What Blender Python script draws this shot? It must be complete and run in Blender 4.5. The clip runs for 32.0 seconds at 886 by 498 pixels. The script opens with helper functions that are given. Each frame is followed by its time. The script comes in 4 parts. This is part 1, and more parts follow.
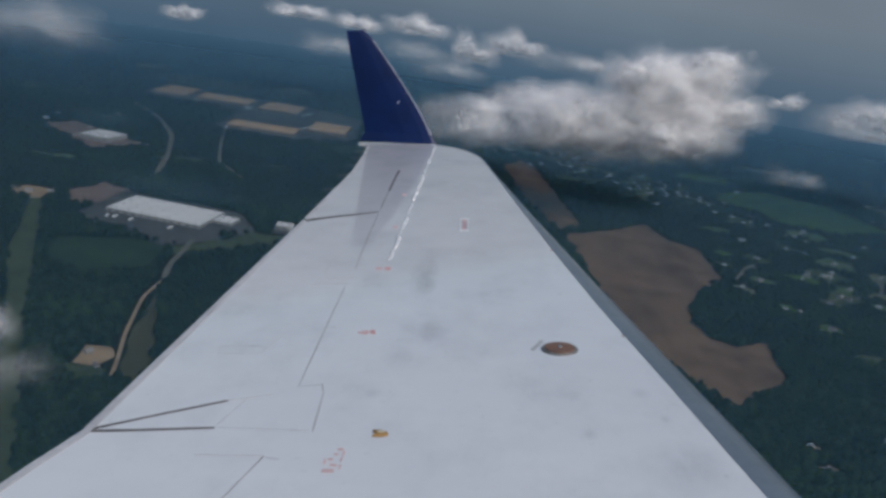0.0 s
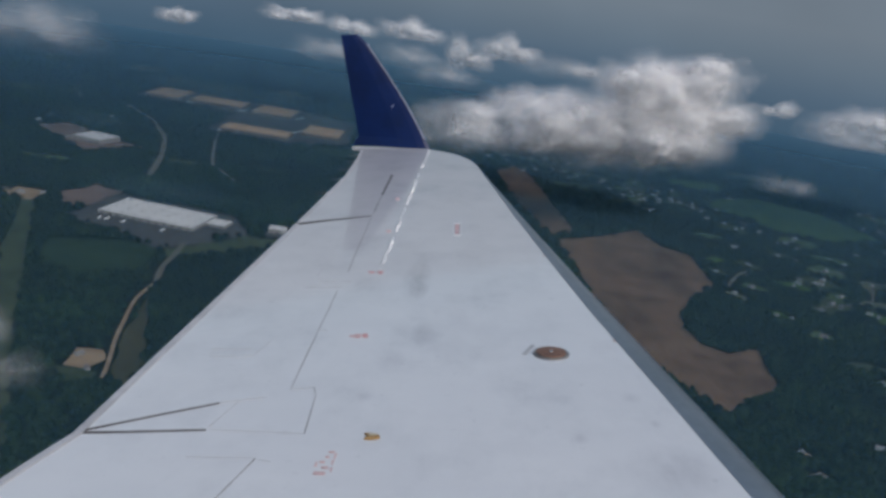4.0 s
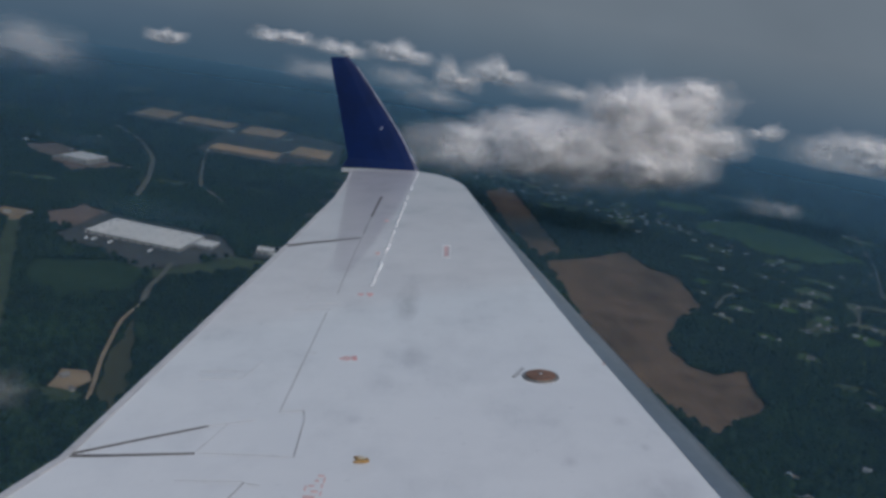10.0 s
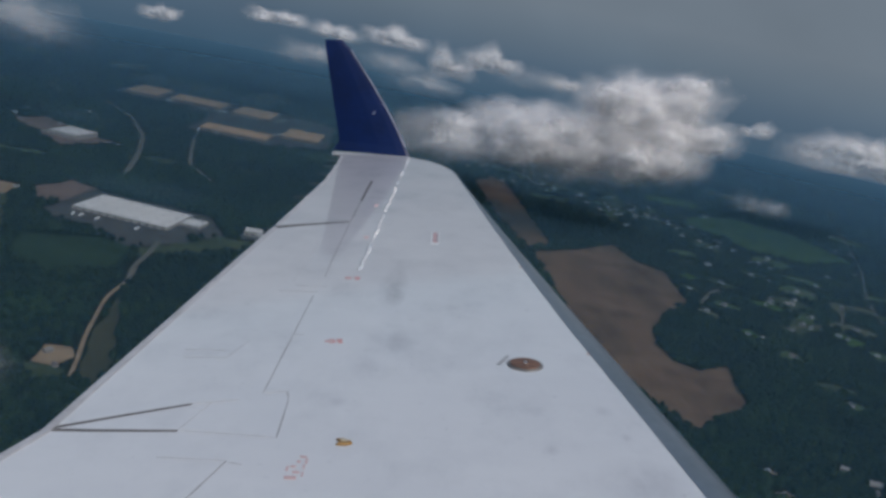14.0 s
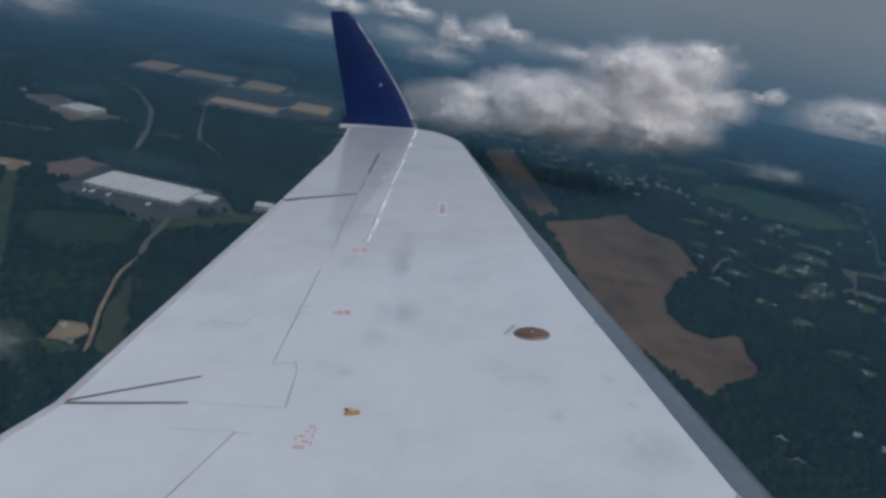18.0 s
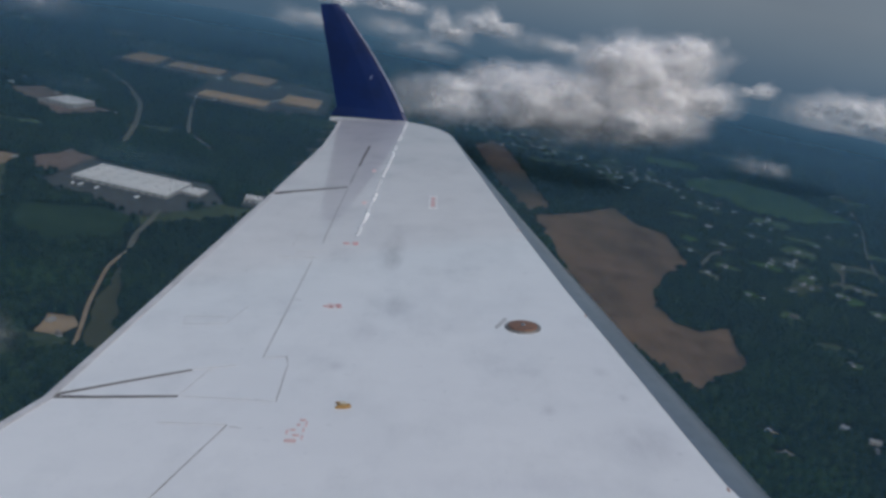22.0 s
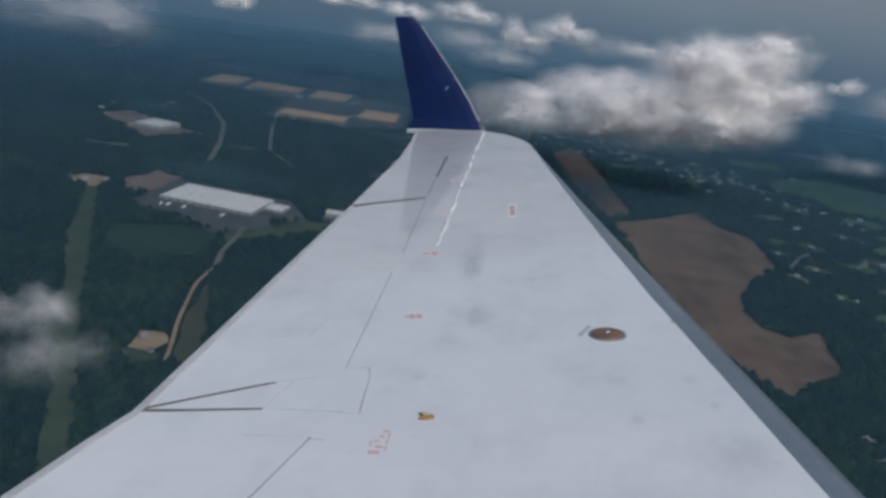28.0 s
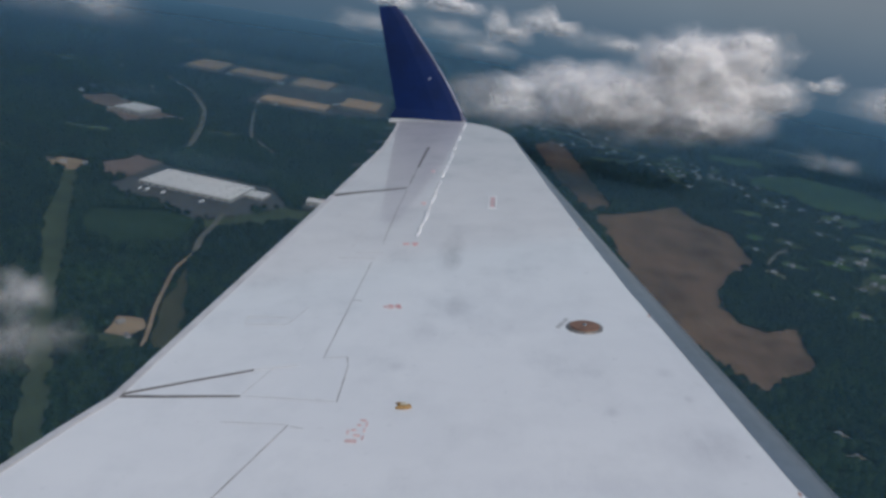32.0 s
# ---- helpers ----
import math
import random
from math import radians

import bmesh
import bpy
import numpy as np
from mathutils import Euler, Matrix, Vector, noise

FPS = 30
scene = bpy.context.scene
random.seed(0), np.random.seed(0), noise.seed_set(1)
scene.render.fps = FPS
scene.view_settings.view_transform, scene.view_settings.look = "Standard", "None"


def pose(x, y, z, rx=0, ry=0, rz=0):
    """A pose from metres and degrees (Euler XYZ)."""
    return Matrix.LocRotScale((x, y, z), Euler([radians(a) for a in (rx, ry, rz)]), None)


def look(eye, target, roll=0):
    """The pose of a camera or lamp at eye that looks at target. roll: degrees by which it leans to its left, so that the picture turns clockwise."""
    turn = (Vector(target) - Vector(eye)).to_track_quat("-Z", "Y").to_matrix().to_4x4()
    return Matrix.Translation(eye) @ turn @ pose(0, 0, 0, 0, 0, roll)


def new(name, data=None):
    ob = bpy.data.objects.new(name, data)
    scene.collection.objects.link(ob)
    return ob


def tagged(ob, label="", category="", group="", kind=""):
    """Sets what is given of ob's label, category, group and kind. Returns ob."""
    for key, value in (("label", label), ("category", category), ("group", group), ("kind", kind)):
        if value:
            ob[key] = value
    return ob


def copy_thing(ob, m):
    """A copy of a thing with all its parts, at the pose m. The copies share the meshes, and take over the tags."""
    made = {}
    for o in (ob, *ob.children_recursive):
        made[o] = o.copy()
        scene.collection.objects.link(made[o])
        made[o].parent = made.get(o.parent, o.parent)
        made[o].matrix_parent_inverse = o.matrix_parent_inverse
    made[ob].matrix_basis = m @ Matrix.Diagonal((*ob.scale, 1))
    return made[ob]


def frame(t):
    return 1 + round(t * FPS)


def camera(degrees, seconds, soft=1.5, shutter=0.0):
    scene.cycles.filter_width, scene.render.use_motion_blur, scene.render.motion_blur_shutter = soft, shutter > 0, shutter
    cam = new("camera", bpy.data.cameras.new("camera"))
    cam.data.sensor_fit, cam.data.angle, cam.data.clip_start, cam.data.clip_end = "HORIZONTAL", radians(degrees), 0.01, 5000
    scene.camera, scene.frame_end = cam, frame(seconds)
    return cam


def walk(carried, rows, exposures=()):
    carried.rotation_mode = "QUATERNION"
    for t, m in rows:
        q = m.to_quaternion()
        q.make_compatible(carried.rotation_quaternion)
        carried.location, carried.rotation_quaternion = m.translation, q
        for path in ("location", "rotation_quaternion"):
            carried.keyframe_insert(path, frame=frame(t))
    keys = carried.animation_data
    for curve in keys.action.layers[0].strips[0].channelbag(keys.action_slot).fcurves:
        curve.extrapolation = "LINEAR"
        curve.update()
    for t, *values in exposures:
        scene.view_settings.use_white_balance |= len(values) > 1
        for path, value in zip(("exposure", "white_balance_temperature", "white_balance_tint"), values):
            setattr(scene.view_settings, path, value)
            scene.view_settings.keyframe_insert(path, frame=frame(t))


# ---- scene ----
# ---- camera: PATH is in the wing's own axes, DECK sets the climbing wing level with the world ----
cam = camera(51.0, 32.0, soft=3.1)
scene.cycles.transparent_max_bounces = 64
PATH = [
    (0, (-0.001, 0.022, 1.124), (-0.058, 1.965, 0.65), 0.2),
    (0.5, (0.0, 0.021, 1.123), (-0.056, 1.964, 0.654), 0.1),
    (1, (-0.003, 0.021, 1.121), (-0.055, 1.965, 0.656), 0.3),
    (1.5, (-0.002, 0.018, 1.126), (-0.028, 1.97, 0.687), -0.3),
    (2, (-0.007, 0.0, 1.133), (0.006, 1.956, 0.719), 0.1),
    (2.5, (-0.009, -0.007, 1.138), (-0.021, 1.948, 0.717), 0.6),
    (3, (-0.001, 0.0, 1.132), (-0.038, 1.951, 0.693), 0.9),
    (3.5, (0.0, 0.007, 1.128), (-0.041, 1.954, 0.673), 0.7),
    (5.5, (0.001, 0.01, 1.125), (-0.041, 1.953, 0.651), 0.7),
    (6, (-0.004, 0.013, 1.126), (-0.04, 1.954, 0.646), 0.8),
    (6.5, (-0.001, 0.016, 1.124), (-0.037, 1.956, 0.639), 0.5),
    (7, (0.001, 0.015, 1.121), (-0.036, 1.954, 0.63), 0.5),
    (7.5, (0.005, 0.016, 1.124), (-0.032, 1.954, 0.631), 0.7),
    (8, (0.003, 0.015, 1.117), (-0.03, 1.954, 0.627), 0.4),
    (8.5, (0.001, 0.013, 1.118), (-0.03, 1.951, 0.627), 0.3),
    (9, (-0.001, 0.01, 1.124), (-0.035, 1.952, 0.645), 0.6),
    (9.5, (-0.003, 0.012, 1.125), (-0.04, 1.961, 0.678), 0.4),
    (10, (-0.006, 0.004, 1.132), (-0.023, 1.959, 0.713), 1.0),
    (10.5, (-0.003, 0.004, 1.127), (-0.007, 1.957, 0.7), 0.8),
    (11, (-0.007, 0.003, 1.129), (-0.015, 1.953, 0.688), 1.3),
    (11.5, (-0.002, 0.002, 1.13), (-0.014, 1.952, 0.683), 1.3),
    (12, (-0.004, 0.006, 1.126), (-0.015, 1.954, 0.674), 1.4),
    (12.5, (-0.004, 0.014, 1.121), (-0.018, 1.963, 0.671), 1.5),
    (13, (-0.005, 0.01, 1.123), (-0.026, 1.959, 0.676), 1.9),
    (13.5, (-0.007, 0.002, 1.128), (-0.008, 1.952, 0.684), 2.7),
    (15.5, (-0.004, -0.003, 1.128), (0.017, 1.941, 0.655), 3.0),
    (16, (0.021, -0.011, 1.108), (0.037, 1.869, 0.426), 0.6),
    (16.5, (0.054, -0.006, 1.084), (0.036, 1.785, 0.192), -2.6),
    (17, (0.024, 0.011, 1.12), (0.031, 1.905, 0.478), 1.5),
    (17.5, (0.017, -0.003, 1.124), (0.019, 1.929, 0.606), 1.7),
    (18, (0.01, -0.011, 1.128), (-0.001, 1.924, 0.623), 2.1),
    (18.5, (0.008, 0.003, 1.12), (-0.007, 1.941, 0.628), 2.4),
    (19, (0.012, -0.018, 1.132), (0.007, 1.925, 0.655), 1.9),
    (19.5, (0.01, -0.021, 1.137), (0.008, 1.919, 0.653), 2.2),
    (20, (0.008, -0.01, 1.125), (0.008, 1.931, 0.643), 2.2),
    (20.5, (0.008, -0.018, 1.131), (0.012, 1.924, 0.651), 3.0),
    (21, (0.004, -0.005, 1.125), (0.015, 1.933, 0.632), 2.8),
    (21.5, (0.005, 0.001, 1.124), (0.021, 1.936, 0.619), 2.6),
    (22, (0.006, -0.006, 1.126), (0.017, 1.926, 0.608), 2.3),
    (22.5, (0.01, -0.019, 1.139), (0.016, 1.911, 0.613), 2.3),
    (23, (0.009, 0.027, 1.115), (-0.12, 1.949, 0.576), 0.4),
    (23.5, (-0.002, 0.031, 1.112), (-0.175, 1.964, 0.628), 0.2),
    (24, (0.006, 0.021, 1.118), (-0.169, 1.955, 0.64), 0.1),
    (24.5, (0.005, 0.021, 1.119), (-0.157, 1.952, 0.623), 0.0),
    (25, (0.003, 0.026, 1.114), (-0.147, 1.952, 0.596), 0.1),
    (25.5, (0.002, 0.03, 1.109), (-0.139, 1.958, 0.594), 0.2),
    (27.5, (0.0, 0.027, 1.11), (-0.152, 1.958, 0.613), -0.2),
    (28, (0.005, 0.026, 1.11), (-0.156, 1.956, 0.611), -0.4),
    (28.5, (0.004, 0.029, 1.109), (-0.152, 1.957, 0.6), -0.4),
    (29, (0.002, 0.028, 1.107), (-0.153, 1.956, 0.595), 0.4),
    (29.5, (-0.002, 0.033, 1.104), (-0.148, 1.961, 0.594), 0.6),
    (30, (0.005, 0.011, 1.117), (-0.128, 1.94, 0.605), 0.8),
    (30.5, (0.001, 0.017, 1.112), (-0.123, 1.946, 0.601), 0.9),
    (31, (0.002, 0.016, 1.117), (-0.106, 1.945, 0.6), 1.5),
    (31.5, (0.006, 0.001, 1.126), (-0.088, 1.93, 0.603), 1.6),
    (32, (0.007, 0.013, 1.116), (-0.111, 1.941, 0.597), 0.9),
]
DECK = Matrix([[0.98823, -0.03687, -0.14848, 0.15876], [0.04165, 0.99871, 0.02924, 0.02341], [0.1472, -0.03508, 0.98848, 448.88643], [0.0, 0.0, 0.0, 1.0]])
walk(cam, [(t, DECK @ look(eye, target, roll)) for t, eye, target, roll in PATH],
     exposures=[(t, stops, 6230 if t < 24 else 6350, 10) for t, stops in ((0.0, -0.42), (3.0, -0.36), (4.0, -0.42), (6.0, -0.66), (8.0, -0.74), (9.0, -0.70), (10.5, -0.60), (13.0, -0.52), (15.5, -0.48), (16.0, -0.74), (16.5, -1.12),
                                                      (17.0, -0.78), (17.6, -0.52), (19.0, -0.46), (22.0, -0.44), (25.0, -0.37), (32.0, -0.32))])

# ---- world, sun ----
world = bpy.data.worlds.new("world")
scene.world = world
world.use_nodes = True
wn = world.node_tree.nodes
sky = wn.new("ShaderNodeTexSky")
sky.sky_type, sky.sun_disc = "NISHITA", False
SUN = Vector((0.42, -0.50, 0.76)).normalized()
sky.sun_elevation = math.asin(SUN.z)
sky.sun_rotation = math.atan2(SUN.x, SUN.y)
sky.air_density, sky.dust_density = 1.5, 3.0
world.node_tree.links.new(sky.outputs[0], wn["Background"].inputs[0])
wn["Background"].inputs[1].default_value = 0.115
sun = new("sun", bpy.data.lights.new("sun", "SUN"))
sun.data.energy, sun.data.angle, sun.data.color = 1.6, radians(3.0), (1.0, 0.95, 0.88)
sun.matrix_world = look((0, 0, 900), Vector((0, 0, 900)) - SUN)


# ---- materials ----
def material(name):
    m = bpy.data.materials.new(name)
    m.use_nodes = True
    nt = m.node_tree
    return m, nt, nt.nodes["Principled BSDF"]


def node(nt, kind, **sets):
    n = nt.nodes.new("ShaderNode" + kind)
    for key, value in sets.items():
        n.inputs[key.replace("_", " ")].default_value = value
    return n


def noise_of(nt, scale, detail=4.0, rough=0.55, stretch=None):
    co = nt.nodes.new("ShaderNodeTexCoord")
    out = co.outputs["Object"]
    if stretch:
        mp = node(nt, "Mapping", Scale=stretch)
        nt.links.new(out, mp.inputs[0])
        out = mp.outputs[0]
    n = node(nt, "TexNoise", Scale=scale, Detail=detail, Roughness=rough)
    nt.links.new(out, n.inputs["Vector"])
    return n.outputs["Fac"]


def ramp(nt, fac, stops):
    r = nt.nodes.new("ShaderNodeValToRGB")
    while len(r.color_ramp.elements) < len(stops):
        r.color_ramp.elements.new(0.5)
    for e, (pos, col) in zip(r.color_ramp.elements, stops):
        e.position, e.color = pos, (*col, 1)
    nt.links.new(fac, r.inputs[0])
    return r.outputs[0]


def bump(nt, bsdf, fac, strength, distance):
    b = node(nt, "Bump", Strength=strength, Distance=distance)
    nt.links.new(fac, b.inputs["Height"])
    nt.links.new(b.outputs[0], bsdf.inputs["Normal"])


def mix(nt, kind, fac, a, b):
    m = nt.nodes.new("ShaderNodeMix")
    m.data_type, m.blend_type = "RGBA", kind
    if isinstance(fac, float):
        m.inputs[0].default_value = fac
    else:
        nt.links.new(fac, m.inputs[0])
    for slot, v in ((6, a), (7, b)):
        if isinstance(v, tuple):
            m.inputs[slot].default_value = (*v, 1)
        else:
            nt.links.new(v, m.inputs[slot])
    return m.outputs[2]


def plain(name, col, rough=0.6, metal=0.0, scale=3.0, vary=0.15, relief=0.0, coat=0.0, stretch=None):
    """A surface of one colour with stains at two scales."""
    m, nt, b = material(name)
    lo, hi = tuple(c * (1 - vary) for c in col), tuple(min(1, c * (1 + vary)) for c in col)
    big = ramp(nt, noise_of(nt, scale, 5, 0.6, stretch), [(0.3, lo), (0.7, hi)])
    fine = ramp(nt, noise_of(nt, scale * 9, 3, 0.6, stretch), [(0.3, (0.88,) * 3), (0.7, (1.0,) * 3)])
    nt.links.new(mix(nt, "MULTIPLY", 1.0, big, fine), b.inputs["Base Color"])
    b.inputs["Roughness"].default_value, b.inputs["Metallic"].default_value = rough, metal
    b.inputs["Coat Weight"].default_value, b.inputs["Coat Roughness"].default_value = coat, 0.12
    if relief:
        bump(nt, b, noise_of(nt, scale * 4, 3), 0.4, relief)
    return m


# smudges and a long darker patch by the winglet: centre and half size, colour kept
SMUDGES = [((-0.205, 4.12, 0.075, 0.40), 0.66), ((-0.19, 3.95, 0.05, 0.16), 0.74), ((-0.145, 3.36, 0.05, 0.16), 0.80), ((-0.245, 3.05, 0.06, 0.14), 0.84), ((-0.005, 3.55, 0.06, 0.14), 0.86),
           ((0.56, 2.26, 0.13, 0.18), 0.80), ((0.342, 2.449, 0.028, 0.045), 0.80), ((0.576, 2.561, 0.02, 0.035), 0.80), ((0.540, 2.755, 0.035, 0.05), 0.84), ((-0.30, 2.72, 0.04, 0.05), 0.84), ((0.20, 2.02, 0.35, 0.08), 0.90), ((-0.62, 7.6, 0.16, 1.2), 0.86)]


def wing_paint():
    m, nt, b = material("wing_white_paint")
    base = ramp(nt, noise_of(nt, 1.3, 5, 0.6), [(0.25, (0.70, 0.71, 0.735)), (0.75, (0.80, 0.805, 0.82))])
    stain = ramp(nt, noise_of(nt, 3.4, 6, 0.66, (1.0, 0.6, 1.0)), [(0.46, (1.0,) * 3), (0.58, (0.945, 0.947, 0.95)), (0.74, (0.78, 0.79, 0.81))])
    streak = ramp(nt, noise_of(nt, 2.4, 4, 0.5, (0.6, 3.0, 1.0)), [(0.45, (1.0,) * 3), (0.8, (0.975, 0.975, 0.978))])
    speck = ramp(nt, noise_of(nt, 17.0, 3, 0.6), [(0.66, (1.0,) * 3), (0.76, (0.84, 0.845, 0.855))])
    col = mix(nt, "MULTIPLY", 1.0, base, stain)
    col = mix(nt, "MULTIPLY", 1.0, col, streak)
    col = mix(nt, "MULTIPLY", 1.0, col, speck)
    co = nt.nodes.new("ShaderNodeTexCoord")
    for (x, y, rx, ry), dark in SMUDGES:
        mp = node(nt, "Mapping", Location=(-x / rx, -y / ry, 0), Scale=(1 / rx, 1 / ry, 1))
        ln = nt.nodes.new("ShaderNodeVectorMath")
        ln.operation = "LENGTH"
        near = node(nt, "MapRange", From_Min=1.0, From_Max=0.1)
        rag = nt.nodes.new("ShaderNodeMath")
        rag.operation = "MULTIPLY"
        nt.links.new(co.outputs["Object"], mp.inputs[0])
        nt.links.new(mp.outputs[0], ln.inputs[0])
        nt.links.new(ln.outputs["Value"], near.inputs["Value"])
        nt.links.new(near.outputs[0], rag.inputs[0])
        nt.links.new(ramp(nt, noise_of(nt, 9.0, 5, 0.7, (1.0, 0.35, 1.0)), [(0.3, (0.15,) * 3), (0.62, (1.0,) * 3)]), rag.inputs[1])
        col = mix(nt, "MULTIPLY", rag.outputs[0], col, (dark, dark, dark * 1.02))
    nt.links.new(col, b.inputs["Base Color"])
    nt.links.new(ramp(nt, noise_of(nt, 5.0, 4), [(0.3, (0.34,) * 3), (0.7, (0.46,) * 3)]), b.inputs["Roughness"])
    b.inputs["Coat Weight"].default_value, b.inputs["Coat Roughness"].default_value = 1.0, 0.045
    b.inputs["Coat IOR"].default_value = 1.5
    bump(nt, b, noise_of(nt, 1.6, 2, 0.4), 0.25, 0.004)
    return m


def forest_leaf(name, cols):
    m, nt, b = material(name)
    geo = nt.nodes.new("ShaderNodeNewGeometry")
    per = ramp(nt, geo.outputs["Random Per Island"], [(0.0, cols[0]), (0.55, cols[1]), (1.0, cols[2])])
    # broad patches: greener woods, and cloud shadow painted into the crown colour
    wide = ramp(nt, noise_of(nt, 0.0035, 6, 0.62), [(0.3, (0.55, 0.60, 0.66)), (0.48, (0.85, 0.88, 0.88)), (0.60, (1.1, 1.2, 0.95)), (0.74, (1.5, 1.7, 1.05))])
    nt.links.new(mix(nt, "MULTIPLY", 1.0, per, wide), b.inputs["Base Color"])
    b.inputs["Roughness"].default_value = 0.85
    b.inputs["Specular IOR Level"].default_value = 0.1
    return m


def field(name, a, c, furrow=0.0, turn=0.0, blot=1.0):
    m, nt, b = material(name)
    col = ramp(nt, noise_of(nt, 0.02, 5, 0.6), [(0.3, a), (0.7, c)])
    fine = ramp(nt, noise_of(nt, 0.25, 4, 0.7), [(0.3, (0.8,) * 3), (0.7, (1.1,) * 3)])
    col = mix(nt, "MULTIPLY", 1.0, col, fine)
    if furrow:
        co = nt.nodes.new("ShaderNodeTexCoord")
        mp = node(nt, "Mapping", Rotation=(0, 0, radians(turn)))
        wv = node(nt, "TexWave", Scale=furrow, Distortion=4.0, Detail=2.0)
        nt.links.new(co.outputs["Object"], mp.inputs[0])
        nt.links.new(mp.outputs[0], wv.inputs["Vector"])
        col = mix(nt, "MULTIPLY", 1.0, col, ramp(nt, wv.outputs["Fac"], [(0.2, (0.94,) * 3), (0.8, (1.03,) * 3)]))
        col = mix(nt, "MULTIPLY", 1.0, col, ramp(nt, noise_of(nt, 0.011, 4, 0.55, (1.0, 0.35, 1.0)), [(0.36, (blot, blot, blot)), (0.50, (1.0,) * 3), (0.7, (1.12, 1.1, 1.05))]))
    nt.links.new(col, b.inputs["Base Color"])
    b.inputs["Roughness"].default_value = 0.95
    b.inputs["Specular IOR Level"].default_value = 0.1
    return m


def vapour(name, thick, rag, scale, relief=12.0, base=0.14, crown=0.74):
    """Cloud shell: partly clear, ragged by noise, thinning out at its base."""
    m, nt, b = material(name)
    nt.nodes.remove(b)
    out = nt.nodes["Material Output"]
    dif, tra, clear = node(nt, "BsdfDiffuse", Color=(0.985, 0.975, 0.98, 1)), node(nt, "BsdfTranslucent", Color=(0.985, 0.975, 0.98, 1)), nt.nodes.new("ShaderNodeBsdfTransparent")
    body, all_ = node(nt, "MixShader", Fac=0.22), nt.nodes.new("ShaderNodeMixShader")
    b = node(nt, "Bump", Strength=0.035, Distance=relief)
    nt.links.new(noise_of(nt, scale * 2.5, 5, 0.6), b.inputs["Height"])
    nt.links.new(b.outputs[0], dif.inputs["Normal"])
    nt.links.new(dif.outputs[0], body.inputs[1])
    nt.links.new(tra.outputs[0], body.inputs[2])
    lo, hi = max(0.0, thick - rag), min(1.0, thick + rag)
    alpha = ramp(nt, noise_of(nt, scale, 5, 0.6), [(0.34, (lo,) * 3), (0.66, (hi,) * 3)])
    co, sp = nt.nodes.new("ShaderNodeTexCoord"), nt.nodes.new("ShaderNodeSeparateXYZ")
    nt.links.new(co.outputs["Generated"], sp.inputs[0])
    alpha = mix(nt, "MULTIPLY", 1.0, alpha, ramp(nt, sp.outputs["Z"], [(base, (0.0,) * 3), (crown, (1.0,) * 3)]))
    nt.links.new(alpha, all_.inputs[0])
    nt.links.new(clear.outputs[0], all_.inputs[1])
    nt.links.new(body.outputs[0], all_.inputs[2])
    nt.links.new(all_.outputs[0], out.inputs[0])
    return m


def haze_sheet(name, near, far_off, least, most):
    """Thin tinted sheet painted as haze, thickening with the distance from the aircraft."""
    m, nt, b = material(name)
    nt.nodes.remove(b)
    out = nt.nodes["Material Output"]
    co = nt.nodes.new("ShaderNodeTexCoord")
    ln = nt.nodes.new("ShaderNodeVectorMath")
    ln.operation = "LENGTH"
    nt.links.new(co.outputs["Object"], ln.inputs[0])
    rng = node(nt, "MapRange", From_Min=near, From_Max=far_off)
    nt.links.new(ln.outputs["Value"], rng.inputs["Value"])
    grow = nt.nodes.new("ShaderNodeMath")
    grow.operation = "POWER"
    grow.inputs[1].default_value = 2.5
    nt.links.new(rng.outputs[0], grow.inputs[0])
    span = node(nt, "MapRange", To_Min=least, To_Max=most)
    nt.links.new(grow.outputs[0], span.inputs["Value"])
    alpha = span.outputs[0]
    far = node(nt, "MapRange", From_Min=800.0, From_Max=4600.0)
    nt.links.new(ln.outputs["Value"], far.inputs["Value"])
    # the haze's growing brightness is put into the sheet colour
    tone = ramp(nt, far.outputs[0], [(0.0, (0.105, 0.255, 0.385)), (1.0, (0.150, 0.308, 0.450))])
    dif, tra, clear = nt.nodes.new("ShaderNodeBsdfDiffuse"), nt.nodes.new("ShaderNodeBsdfTranslucent"), nt.nodes.new("ShaderNodeBsdfTransparent")
    nt.links.new(tone, dif.inputs["Color"])
    nt.links.new(tone, tra.inputs["Color"])
    body, all_ = node(nt, "MixShader", Fac=0.5), nt.nodes.new("ShaderNodeMixShader")
    nt.links.new(dif.outputs[0], body.inputs[1])
    nt.links.new(tra.outputs[0], body.inputs[2])
    nt.links.new(alpha, all_.inputs[0])
    nt.links.new(clear.outputs[0], all_.inputs[1])
    nt.links.new(body.outputs[0], all_.inputs[2])
    nt.links.new(all_.outputs[0], out.inputs[0])
    return m


